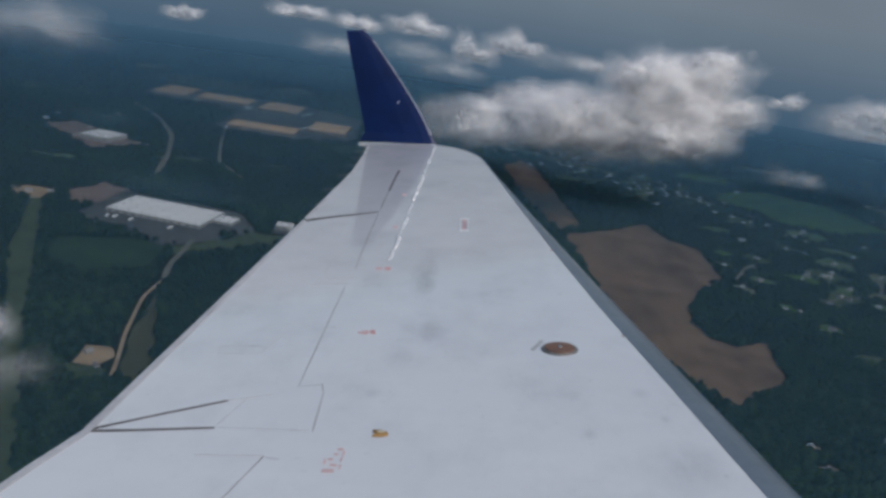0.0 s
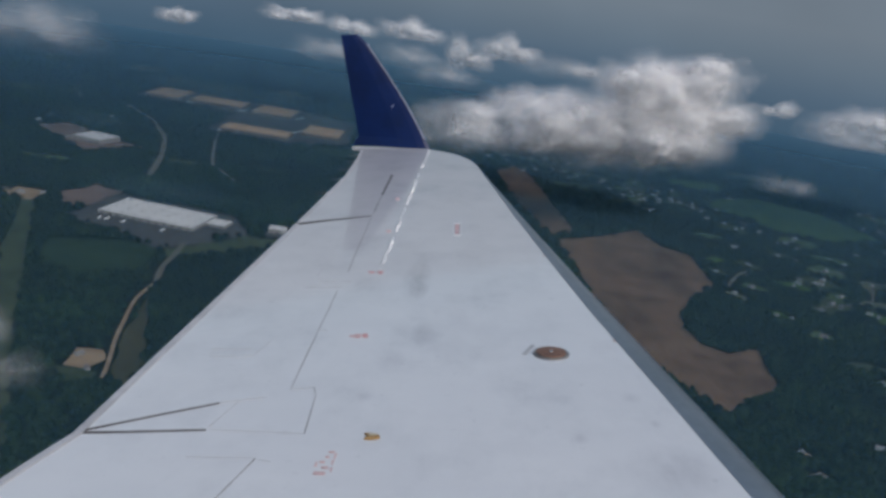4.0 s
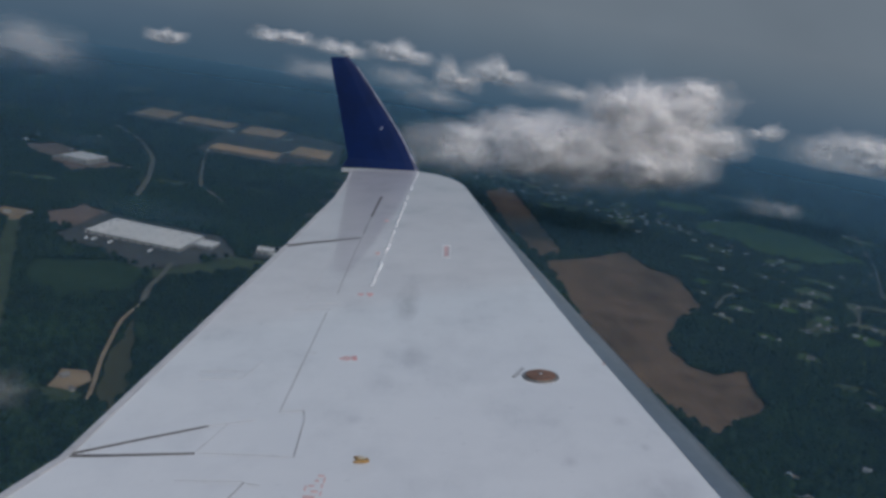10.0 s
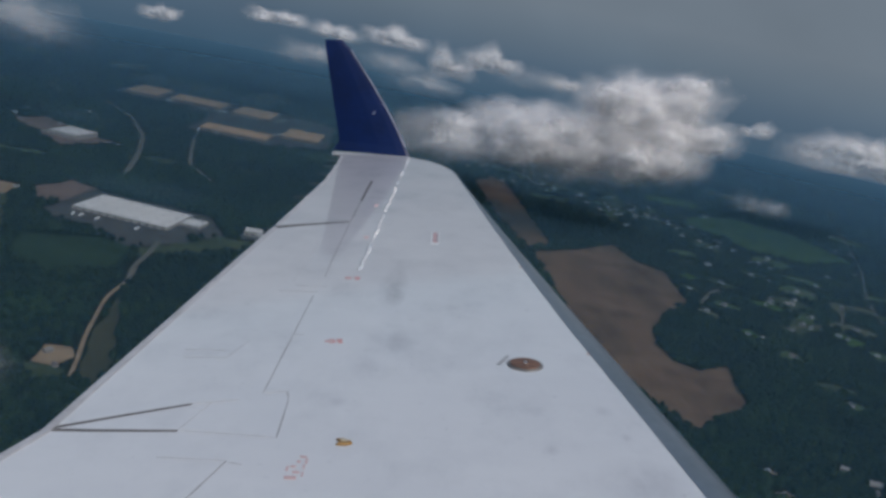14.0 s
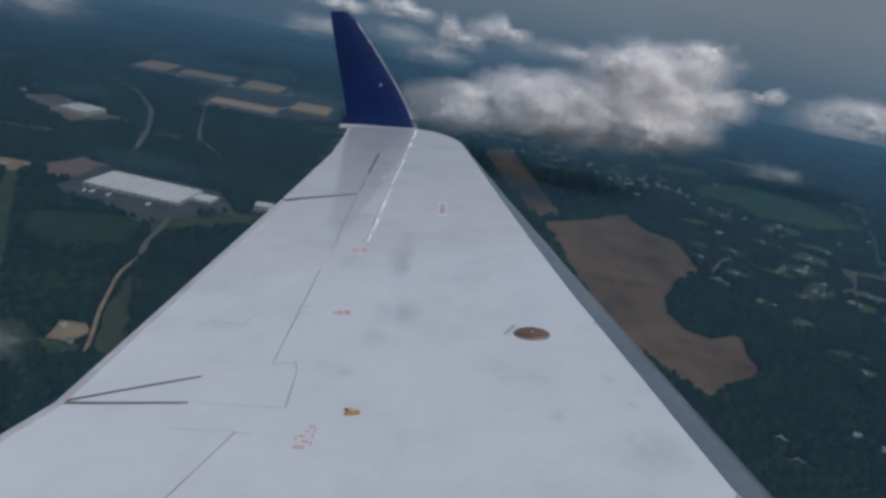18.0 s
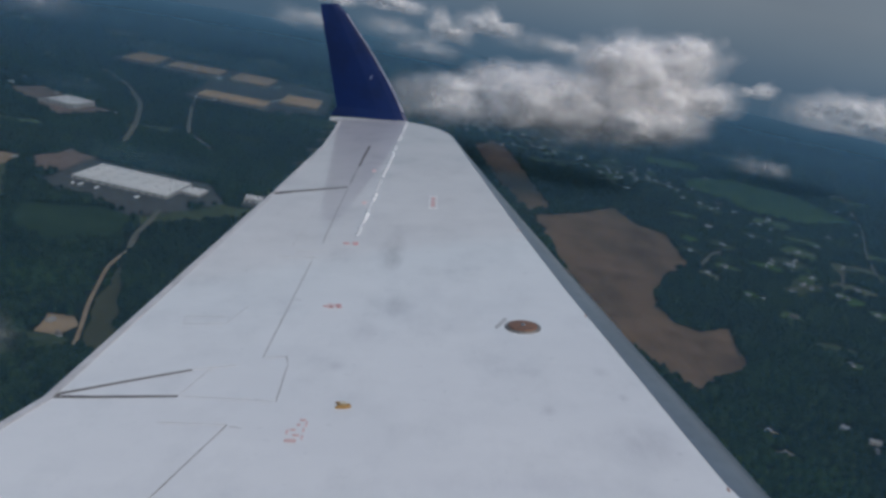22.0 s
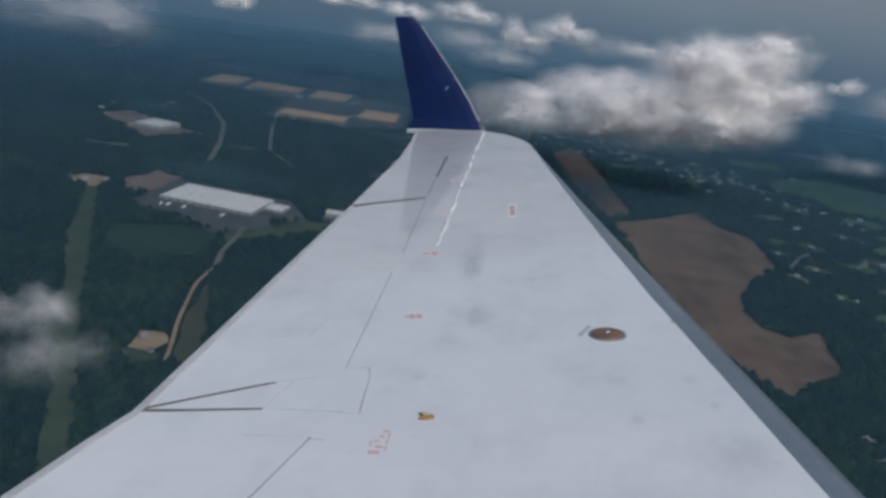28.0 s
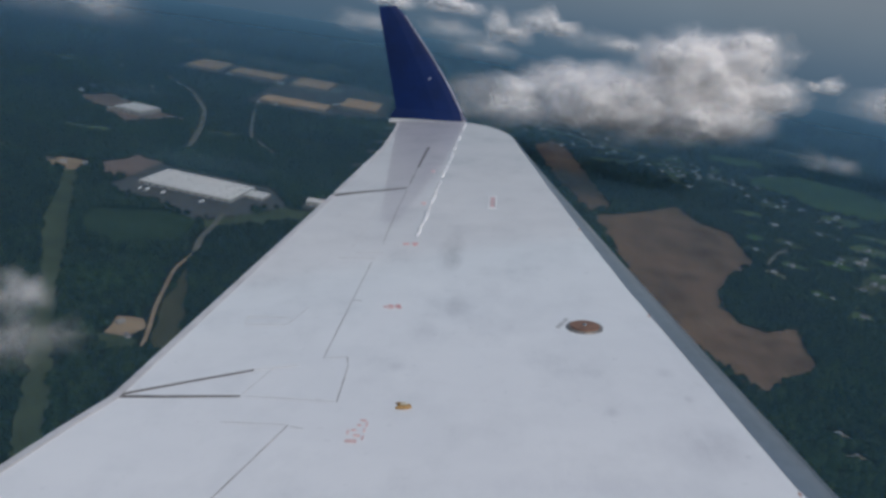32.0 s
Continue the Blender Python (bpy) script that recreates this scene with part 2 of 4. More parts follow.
def distance_glow():
    """Glowing backdrop: hazy far land and the murky sky behind it, painted by height."""
    m, nt, b = material("painted_distance_glow")
    nt.nodes.remove(b)
    out = nt.nodes["Material Output"]
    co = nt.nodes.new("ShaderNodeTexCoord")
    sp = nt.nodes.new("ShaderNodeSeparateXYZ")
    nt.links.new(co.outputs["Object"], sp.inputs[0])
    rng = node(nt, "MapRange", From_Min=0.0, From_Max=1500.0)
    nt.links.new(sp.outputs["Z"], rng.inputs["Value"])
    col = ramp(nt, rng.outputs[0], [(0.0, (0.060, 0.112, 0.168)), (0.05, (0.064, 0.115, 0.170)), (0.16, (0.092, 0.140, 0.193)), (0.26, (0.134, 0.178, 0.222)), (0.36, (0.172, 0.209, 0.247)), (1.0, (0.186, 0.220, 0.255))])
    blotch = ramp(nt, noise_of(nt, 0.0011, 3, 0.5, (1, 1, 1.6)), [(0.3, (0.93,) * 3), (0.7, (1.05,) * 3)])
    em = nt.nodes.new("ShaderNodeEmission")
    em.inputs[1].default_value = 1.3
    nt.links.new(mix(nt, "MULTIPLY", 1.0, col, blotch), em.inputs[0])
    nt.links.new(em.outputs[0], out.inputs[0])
    return m


PAINT = wing_paint()
METAL = plain("leading_edge_metal", (0.37, 0.40, 0.43), 0.34, 0.85, 2.5, 0.12, 0.001)
BLUE = plain("winglet_blue_paint", (0.0020, 0.0150, 0.090), 0.40, 0.0, 3.0, 0.25, 0.0, 0.06)
BLUE.node_tree.nodes["Principled BSDF"].inputs["Specular IOR Level"].default_value = 0.3
GAP = plain("dark_gap", (0.125, 0.118, 0.12), 0.8, 0.0, 8.0, 0.3)
SEAM = plain("seam_sealant", (0.33, 0.33, 0.345), 0.7, 0.0, 14.0, 0.5)
FAINT = plain("faint_joint", (0.52, 0.525, 0.54), 0.6, 0.0, 14.0, 0.15)
GREY = plain("smudge_grey", (0.52, 0.525, 0.545), 0.55, 0.0, 7.0, 0.15)
RUST = plain("cap_orange", (0.27, 0.145, 0.095), 0.45, 0.4, 20.0, 0.3, 0.001)
STEEL = plain("bare_steel", (0.55, 0.55, 0.54), 0.22, 1.0, 30.0, 0.1)
BRASS = plain("yellow_fitting", (0.42, 0.245, 0.08), 0.4, 0.3, 40.0, 0.35)
RED = plain("red_marking", (0.52, 0.10, 0.10), 0.6, 0.0, 20.0, 0.25)
FADED = plain("faded_red_marking", (0.64, 0.46, 0.465), 0.6, 0.0, 25.0, 0.2)
PINK = plain("worn_red_marking", (0.60, 0.36, 0.37), 0.6, 0.0, 25.0, 0.2)
GLINT = plain("glint_white", (0.96, 0.96, 0.96), 0.18, 0.55, 30.0, 0.05)
SOIL = field("bare_red_soil", (0.17, 0.118, 0.095), (0.27, 0.20, 0.165))
SAND = field("pale_sand", (0.25, 0.175, 0.11), (0.42, 0.31, 0.20))
PLOUGH = field("ploughed_brown_field", (0.145, 0.092, 0.058), (0.225, 0.152, 0.098), 0.022, -14, 0.72)
CROP = field("olive_crop", (0.060, 0.062, 0.032), (0.085, 0.082, 0.045), 0.08, 15)
MEADOW = field("green_meadow", (0.022, 0.042, 0.018), (0.036, 0.062, 0.026))
HAY = field("bright_hay_meadow", (0.050, 0.098, 0.022), (0.090, 0.150, 0.036))
SCRUB = field("rough_grass", (0.045, 0.065, 0.030), (0.085, 0.105, 0.055))
FLOOR = field("forest_floor", (0.010, 0.016, 0.010), (0.018, 0.026, 0.016))
ROAD = field("gravel_road", (0.12, 0.115, 0.09), (0.19, 0.175, 0.14))
LOT = field("asphalt_lot", (0.075, 0.075, 0.075), (0.11, 0.11, 0.105))
TANROOF = plain("tan_roof", (0.68, 0.43, 0.24), 0.9, 0.0, 0.03, 0.1)
WHITEROOF = plain("white_roof", (0.88, 0.86, 0.82), 0.6, 0.0, 0.03, 0.08)
TANWALL = plain("tan_wall", (0.30, 0.24, 0.18), 0.85, 0.0, 0.1, 0.15)
WALLGREY = plain("pale_wall", (0.45, 0.44, 0.42), 0.8, 0.0, 0.1, 0.12)
HOUSEWALL = plain("house_wall", (0.40, 0.38, 0.35), 0.8, 0.0, 0.4, 0.12)
ROOFDARK = plain("shingle_roof", (0.20, 0.18, 0.17), 0.85, 0.0, 0.5, 0.25)
ROOFPALE = plain("pale_metal_roof", (0.30, 0.29, 0.27), 0.5, 0.0, 0.5, 0.12)
GLASS = plain("dark_window_glass", (0.02, 0.025, 0.03), 0.1, 0.0, 1.0, 0.1)
PALE = field("pale_dry_grass", (0.11, 0.125, 0.075), (0.19, 0.19, 0.12))
LAWN = field("village_lawn", (0.06, 0.10, 0.04), (0.12, 0.16, 0.075))
WOODS = forest_leaf("woodland_crowns", [(0.010, 0.020, 0.013), (0.015, 0.028, 0.017), (0.026, 0.042, 0.023)])
SHELLS = [vapour("cloud_shell", a, r, 0.012, 8.0, 0.0, 0.25) for a, r in ((0.03, 0.03), (0.055, 0.05), (0.09, 0.08), (0.14, 0.11), (0.22, 0.14), (0.38, 0.16), (0.9, 0.08))]
SMALL = [vapour("small_cloud_shell", a, 0.55 * a, 0.008, 5.0, 0.02, 0.4) for a in (0.04, 0.07, 0.11, 0.17, 0.26)]
BANK = [vapour("cloud_bank_shell", a, 1.1 * a, 0.009, 12.0, 0.05, 0.65) for a in (0.05, 0.09, 0.14, 0.2, 0.27, 0.34)]
WISP = [vapour("wisp_shell", a, 1.7 * a, 0.022, 2.0) for a in (0.012, 0.02, 0.032, 0.048, 0.065)]
VEIL = [vapour("veil_shell", a, 1.5 * a, 0.014) for a in (0.02, 0.035, 0.055, 0.085)]


# ---- mesh helpers ----
def part(name, bm, mat, parent=None, label="", smooth=False):
    me = bpy.data.meshes.new(name)
    bm.normal_update()
    bm.to_mesh(me)
    bm.free()
    me.materials.append(mat)
    if smooth:
        me.polygons.foreach_set("use_smooth", [True] * len(me.polygons))
    ob = new(name, me)
    ob.parent = parent
    if label:
        tagged(ob, label)
    return ob


def box(bm, x0, x1, y0, y1, z0, z1, bevel=0.0):
    vs = [bm.verts.new((x, y, z)) for z in (z0, z1) for x, y in ((x0, y0), (x1, y0), (x1, y1), (x0, y1))]
    for f in ((3, 2, 1, 0), (4, 5, 6, 7), (0, 1, 5, 4), (1, 2, 6, 5), (2, 3, 7, 6), (3, 0, 4, 7)):
        bm.faces.new([vs[i] for i in f])
    if bevel:
        bmesh.ops.bevel(bm, geom=bm.edges[:], offset=bevel, segments=1, affect="EDGES")
    return bm


def sheet(bm, pts, z0, z1):
    """A slab with the outline pts."""
    lo, hi = [bm.verts.new((*p, z0)) for p in pts], [bm.verts.new((*p, z1)) for p in pts]
    n = len(pts)
    bm.faces.new(hi)
    bm.faces.new(lo[::-1])
    for i in range(n):
        bm.faces.new((lo[i], lo[(i + 1) % n], hi[(i + 1) % n], hi[i]))
    bmesh.ops.recalc_face_normals(bm, faces=bm.faces[:])
    return bm


def band(pts, width):
    """The outline of a strip along a line of points; width may be one for each end."""
    w0, w1 = width if isinstance(width, tuple) else (width, width)
    left, right = [], []
    for i, p in enumerate(pts):
        a, c = Vector(pts[max(0, i - 1)]), Vector(pts[min(len(pts) - 1, i + 1)])
        d = (c - a).normalized()
        w = w0 + (w1 - w0) * i / (len(pts) - 1)
        n = Vector((-d.y, d.x)) * w / 2
        left.append(tuple(Vector(p) + n))
        right.append(tuple(Vector(p) - n))
    return left + right[::-1]


def wander(pts, step, amount, seed):
    """A closed outline made finer and uneven."""
    rng = random.Random(seed)
    out = []
    for i, p in enumerate(pts):
        q = pts[(i + 1) % len(pts)]
        n = max(1, round(math.dist(p, q) / step))
        for k in range(n):
            u = k / n
            out.append((p[0] + (q[0] - p[0]) * u + rng.uniform(-amount, amount), p[1] + (q[1] - p[1]) * u + rng.uniform(-amount, amount)))
    return out


# ---- the wing, in its own axes ----
wing = tagged(new("aircraft_wing"), "white-painted jet wing with a blue winglet and bare metal leading edge", "wing")
wing.matrix_world = DECK


def along(table, y):
    for (y0, x0), (y1, x1) in zip(table, table[1:]):
        if y <= y1:
            return x0 + (x1 - x0) * (y - y0) / (y1 - y0)
    return table[-1][1]


LEAD = [(-0.25, 1.41), (0.3, 1.24), (1.47, 0.905), (1.79, 0.811), (2.03, 0.741), (2.36, 0.697), (2.79, 0.643), (3.63, 0.532), (4.5, 0.434), (5.61, 0.318), (7.84, 0.1), (8.05, 0.066), (8.35, -0.03), (8.58, -0.15), (8.7, -0.26), (8.78, -0.345)]
NOSE = [(-0.25, 1.575), (0.3, 1.4), (1.5, 1.025), (1.815, 0.932), (2.01, 0.874), (2.31, 0.836), (2.74, 0.778), (3.3, 0.702), (4.14, 0.591), (5.54, 0.417), (6.15, 0.34), (7.9, 0.118), (8.1, 0.078), (8.4, -0.02), (8.62, -0.145), (8.73, -0.258), (8.8, -0.345)]
TRAIL = [(-0.25, -1.67), (0.3, -1.55), (2.20, -1.140), (2.405, -1.087), (5.30, -0.974), (7.10, -0.915), (8.10, -0.935), (8.66, -0.964), (8.80, -1.0)]
STATIONS = [-0.25 + 9.03 * i / 90 for i in range(91)]
bm = bmesh.new()
rows_ = []
for y in STATIONS:
    a, c = along(TRAIL, y), along(LEAD, y)
    rows_.append([bm.verts.new((a + (c - a) * u, y, 0.0)) for u in (0, 0.1, 0.25, 0.45, 0.65, 0.85, 1)])
for r, s in zip(rows_, rows_[1:]):
    for i in range(6):
        bm.faces.new((r[i], r[i + 1], s[i + 1], s[i]))
part("upper_skin", bm, PAINT, wing, "white painted upper skin with grey stains", True)

bm = bmesh.new()
rows_ = []
for y in STATIONS:
    c, n = along(LEAD, y) + 0.001, along(NOSE, y)
    deep = 0.05 * min(1.0, (8.9 - y) / 1.2)
    w = n - c
    prof = [(c, -0.001), (c + 0.35 * w, -0.006 * deep / 0.05), (c + 0.7 * w, -0.45 * deep), (n, -deep), (n + 0.012, -1.5 * deep), (n - 0.005, -2.1 * deep), (c - 0.1, -3.0 * deep - 0.01)]
    rows_.append([bm.verts.new((x, y, z)) for x, z in prof])
for r, s in zip(rows_, rows_[1:]):
    for i in range(6):
        bm.faces.new((r[i], r[i + 1], s[i + 1], s[i]))
part("leading_edge", bm, METAL, wing, "bare grey metal leading edge", True)

bm = bmesh.new()
rows_ = []
for y in STATIONS:
    a, c = along(TRAIL, y), along(LEAD, y) - 0.1
    t = 0.05 * min(1.0, (8.9 - y) / 1.2) * 3.0 + 0.01
    rows_.append([bm.verts.new(v) for v in ((a, y, -0.002), (a, y, -0.012), (a + 0.5 * (c - a), y, -t * 1.15), (c, y, -t))])
for r, s in zip(rows_, rows_[1:]):
    for i in range(3):
        bm.faces.new((s[i], s[i + 1], r[i + 1], r[i]))
part("lower_skin", bm, PAINT, wing)

# trailing-edge lip, a slightly greyer worn strip along the edge
part("trailing_edge_strip", sheet(bmesh.new(), band([(along(TRAIL, y) + 0.012, y) for y in (0.6, 2.2, 2.405, 3.5, 4.4, 5.28)], 0.024), 0.001, 0.005), GREY, wing, "grey worn trailing edge strip")
part("trailing_edge_strip", sheet(bmesh.new(), band([(along(TRAIL, y) + 0.010, y) for y in (5.36, 6.2, 7.1, 8.1, 8.6)], 0.020), 0.001, 0.005), GREY, wing, "grey worn trailing edge strip")


def seam(name, pts, width, mat, label="", top=0.002):
    slim = (tuple(width) if mat == GAP else tuple(0.6 * w for w in width)) if isinstance(width, tuple) else 0.42 * width
    return part(name, sheet(bmesh.new(), band(pts, slim), 0.0, top), mat, wing, label)


# wide gaps at the flap and aileron ends
seam("flap_gap", [(-1.080, 2.415), (-0.95, 2.425), (-0.722, 2.45)], (0.015, 0.010), GAP, "dark open gap between flap panels")
seam("flap_gap", [(-1.075, 2.425), (-0.90, 2.54), (-0.734, 2.645)], (0.012, 0.009), GAP, "dark open gap between flap panels")
seam("aileron_gap", [(-0.972, 5.285), (-0.83, 5.39), (-0.698, 5.47)], (0.055, 0.030), GAP, "dark aileron end gap")
seam("aileron_gap", [(-0.697, 5.473), (-0.62, 5.52), (-0.560, 5.565)], (0.030, 0.020), GAP)
# spoiler and panel joints
seam("spoiler_joint", [(-0.543, 3.90), (-0.541, 3.3), (-0.539, 2.765)], 0.006, SEAM, "dark spoiler hinge joint")
seam("panel_joint", [(-0.556, 7.19), (-0.557, 6.7), (-0.556, 6.3)], (0.020, 0.014), GAP)
seam("panel_joint", [(-0.557, 6.26), (-0.556, 5.9), (-0.553, 5.60)], (0.020, 0.014), SEAM)
seam("panel_joint", [(-0.554, 5.50), (-0.546, 4.8), (-0.536, 4.23)], (0.007, 0.005), SEAM)
seam("panel_joint", [(-0.666, 5.30), (-0.667, 4.13)], 0.005, FAINT)
seam("panel_joint", [(-0.439, 2.438), (-0.446, 2.60), (-0.451, 2.722)], 0.006, SEAM)
seam("panel_joint", [(-0.455, 2.735), (-0.466, 2.785)], 0.007, SEAM)
seam("panel_joint", [(-0.466, 2.785), (-0.535, 2.768)], 0.004, FAINT)
seam("panel_joint", [(-0.734, 2.648), (-0.679, 2.668), (-0.60, 2.70)], 0.004, FAINT)
seam("panel_joint", [(-0.679, 2.662), (-0.722, 2.46)], 0.004, FAINT)
seam("panel_joint", [(-0.715, 2.452), (-0.58, 2.447), (-0.444, 2.438)], 0.004, FAINT)
seam("panel_joint", [(-0.543, 2.278), (-0.595, 2.05), (-0.645, 1.832)], 0.006, SEAM)
seam("panel_joint", [(-0.645, 1.832), (-0.604, 1.822), (-0.612, 1.800)], 0.007, SEAM)
seam("panel_joint", [(-0.645, 1.800), (-0.690, 1.63), (-0.730, 1.478)], 0.004, SEAM)
seam("panel_joint", [(-0.725, 1.474), (-0.690, 1.468), (-0.694, 1.455)], 0.006, SEAM)
seam("panel_joint", [(-0.738, 1.462), (-0.835, 1.452), (-0.95, 1.445)], 0.005, SEAM)
seam("panel_joint", [(-0.81, 1.345), (-0.765, 1.340), (-0.80, 1.315), (-0.755, 1.308)], 0.005, SEAM)
seam("panel_joint", [(-0.548, 2.280), (-0.73, 2.280)], 0.003, FAINT)
seam("panel_joint", [(-0.535, 2.270), (-0.498, 2.262)], 0.004, FAINT)
seam("panel_joint", [(-0.548, 3.36), (-0.505, 3.36)], 0.005, GREY)
for a, c in (((-0.873, 3.05), (-0.727, 3.066)), ((-0.727, 3.066), (-0.690, 3.26)), ((-0.873, 3.05), (-0.885, 3.13)), ((-0.885, 3.13), (-0.74, 3.14)),
             ((-0.64, 4.05), (-0.50, 4.06)), ((-0.70, 3.95), (-0.53, 3.96))):
    seam("hatch_joint", [a, c], 0.004, FAINT)


def ring(cx, cy, rx, ry, width, a0=0.0, a1=360.0, n=28):
    return [(cx + rx * math.cos(radians(a0 + (a1 - a0) * i / n)), cy + ry * math.sin(radians(a0 + (a1 - a0) * i / n))) for i in range(n + 1)]


for cx, cy, rx, ry in ((-0.514, 1.670, 0.050, 0.074), (-0.560, 1.262, 0.066, 0.075)):
    for a0, a1 in ((20, 118), (130, 235), (240, 345)):
        seam("access_panel_joint", ring(cx, cy, rx, ry, 0, a0, a1, 10), 0.0035, SEAM)
    for k in range(6):
        bm = bmesh.new()
        a = radians(60 * k + 15)
        bmesh.ops.create_cone(bm, cap_ends=True, segments=8, radius1=0.003, radius2=0.0025, depth=0.006,
                              matrix=Matrix.Translation((cx + 0.78 * rx * math.cos(a), cy + 0.78 * ry * math.sin(a), 0.001)))
        part("screw", bm, FAINT, wing)

# fuel cap: ring, orange disc, bolt, and a pale pointer beside it
bm = bmesh.new()
bmesh.ops.create_cone(bm, cap_ends=True, segments=40, radius1=0.066, radius2=0.063, depth=0.008, matrix=Matrix.Translation((0.322, 3.145, 0.002)))
cap = part("fuel_cap", bm, plain("cap_ring_grey", (0.24, 0.235, 0.23), 0.5, 0.5, 20.0, 0.2), wing, "round fuel cap with a worn orange-brown disc")
bm = bmesh.new()
bmesh.ops.create_cone(bm, cap_ends=True, segments=36, radius1=0.054, radius2=0.052, depth=0.006, matrix=Matrix.Translation((0.322, 3.145, 0.0075)))
part("disc", bm, RUST, cap)
bm = bmesh.new()
bmesh.ops.create_icosphere(bm, subdivisions=2, radius=0.009, matrix=Matrix.Translation((0.322, 3.145, 0.011)) @ Matrix.Diagonal((1, 1, 0.6, 1)))
part("bolt", bm, STEEL, cap, "shiny steel bolt", True)
bm = bmesh.new()
box(bm, 0.285, 0.359, 3.141, 3.149, 0.0102, 0.0118)
part("latch_bar", bm, RUST, cap)
seam("cap_pointer", [(0.226, 3.135), (0.265, 3.235)], 0.034, plain("pointer_grey", (0.40, 0.41, 0.43), 0.6, 0.0, 30.0, 0.3), "grey pointer mark beside the fuel cap")

# static wicks on the outer trailing edge, and chips of red primer along the metal edge
for y in (6.35, 6.95, 7.45, 7.9, 8.3, 8.6):
    x = along(TRAIL, y)
    bm = bmesh.new()
    bmesh.ops.create_cone(bm, cap_ends=True, segments=8, radius1=0.004, radius2=0.0015, depth=0.10, matrix=Matrix.Translation((x - 0.045, y + 0.02, -0.006)) @ Matrix.Rotation(-math.pi / 2, 4, "Y") @ Matrix.Rotation(0.12, 4, "X"))
    wick = part("static_wick", bm, GAP, wing, "thin dark static discharge wick")
    bm = bmesh.new()
    box(bm, x - 0.012, x + 0.03, y - 0.006, y + 0.010, -0.004, 0.004, 0.001)
    part("wick_base", bm, GREY, wick)
for y, n in ((4.62, 0.008), (2.03, 0.005), (3.30, 0.006)):
    bm = bmesh.new()
    x = along(LEAD, y)
    sheet(bm, wander(ring(x - n * 0.9, y, n * 0.55, n * 2.2, 0, 0, 330, 9), 0.02, 0.0015, int(y * 100)), 0.0, 0.0016)
    part("primer_chip", bm, plain("red_primer", (0.42, 0.27, 0.24), 0.7, 0.0, 60.0, 0.3), wing, "small chip showing red primer")

# small yellow fitting standing on the skin
bm = bmesh.new()
sheet(bm, [(-0.268, 2.408), (-0.256, 2.424), (-0.270, 2.443), (-0.246, 2.445), (-0.226, 2.432), (-0.222, 2.418), (-0.240, 2.408)], 0.0, 0.007)
bmesh.ops.bevel(bm, geom=bm.edges[:], offset=0.0015, segments=1, affect="EDGES")
fitting = part("yellow_fitting", bm, BRASS, wing, "small chipped yellow fitting")
bm = bmesh.new()
box(bm, -0.254, -0.234, 2.424, 2.436, 0.007, 0.0085)
part("pale_face", bm, plain("fitting_pale", (0.6, 0.55, 0.42), 0.5, 0.0, 60.0, 0.3), fitting)


# red markings: unreadable ones as bars
def mark(cx, cy, turn, bars, mat, s=1.0):
    for x, y, w, h in bars:
        bm = bmesh.new()
        box(bm, -w * s / 2, w * s / 2, -h * s / 2, h * s / 2, 0.0, 0.0035)
        ob = part("red_marking", bm, mat, wing, "worn red stencilled marking")
        ob.matrix_local = pose(cx, cy, 0.0005, rz=turn) @ Matrix.Translation((x * s, y * s, 0))


STENCIL = [(-0.022, 0, 0.012, 0.006), (-0.006, 0.012, 0.016, 0.005), (-0.006, -0.012, 0.016, 0.005), (0.004, 0.0, 0.005, 0.020),
           (0.022, 0.014, 0.016, 0.005), (0.022, -0.014, 0.016, 0.005), (0.022, 0.0, 0.014, 0.005), (0.013, 0.006, 0.005, 0.012)]
mark(-0.382, 3.30, 8, STENCIL, PINK, 1.15)
mark(-0.356, 2.262, 0, [(0.012, 0.062, 0.016, 0.006), (0.024, 0.038, 0.004, 0.026), (0.004, 0.032, 0.010, 0.006), (0.022, 0.002, 0.004, 0.020), (-0.006, 0.002, 0.014, 0.005), (-0.020, -0.012, 0.005, 0.022), (0.006, -0.030, 0.018, 0.006), (0.024, -0.040, 0.004, 0.020), (-0.004, -0.062, 0.030, 0.012)], FADED)
mark(-0.405, 4.225, 5, [(-0.02, 0, 0.03, 0.02), (0.022, 0.01, 0.03, 0.02), (0.022, -0.02, 0.02, 0.014)], PINK, 1.0)
mark(-0.442, 6.15, 5, [(0, 0.03, 0.04, 0.03), (0, -0.04, 0.04, 0.03)], FADED, 0.7)
mark(-0.419, 5.13, 5, [(0, 0.02, 0.045, 0.02), (0, -0.03, 0.03, 0.02)], FADED, 0.7)
mark(-0.032, 5.22, 0, [(0.010, 0, 0.004, 0.25), (-0.003, 0.09, 0.014, 0.06), (-0.003, 0.0, 0.014, 0.05), (-0.003, -0.09, 0.014, 0.05)], PINK, 1.0)
for x, y, w, d in ((-0.052, 5.22, 0.004, 0.33), (-0.010, 5.22, 0.004, 0.33), (-0.031, 5.38, 0.042, 0.010), (-0.031, 5.06, 0.042, 0.010)):
    part("marking_frame", box(bmesh.new(), x - w / 2, x + w / 2, y - d / 2, y + d / 2, 0.0, 0.003), plain("marking_white", (0.80, 0.80, 0.81), 0.5, 0.0, 20.0, 0.05), wing, "white frame round a red marking")
bm = bmesh.new()
sheet(bm, [(-0.446, 1.232), (-0.410, 1.228), (-0.418, 1.258)], 0.0, 0.004)
part("red_arrow", bm, RED, wing, "red arrow beside the step lettering")
txt = bpy.data.curves.new("step_lettering", "FONT")
txt.body, txt.size, txt.extrude, txt.align_x = "STEP", 0.042, 0.001, "RIGHT"
txt.materials.append(RED)
ob = new("step_lettering", txt)
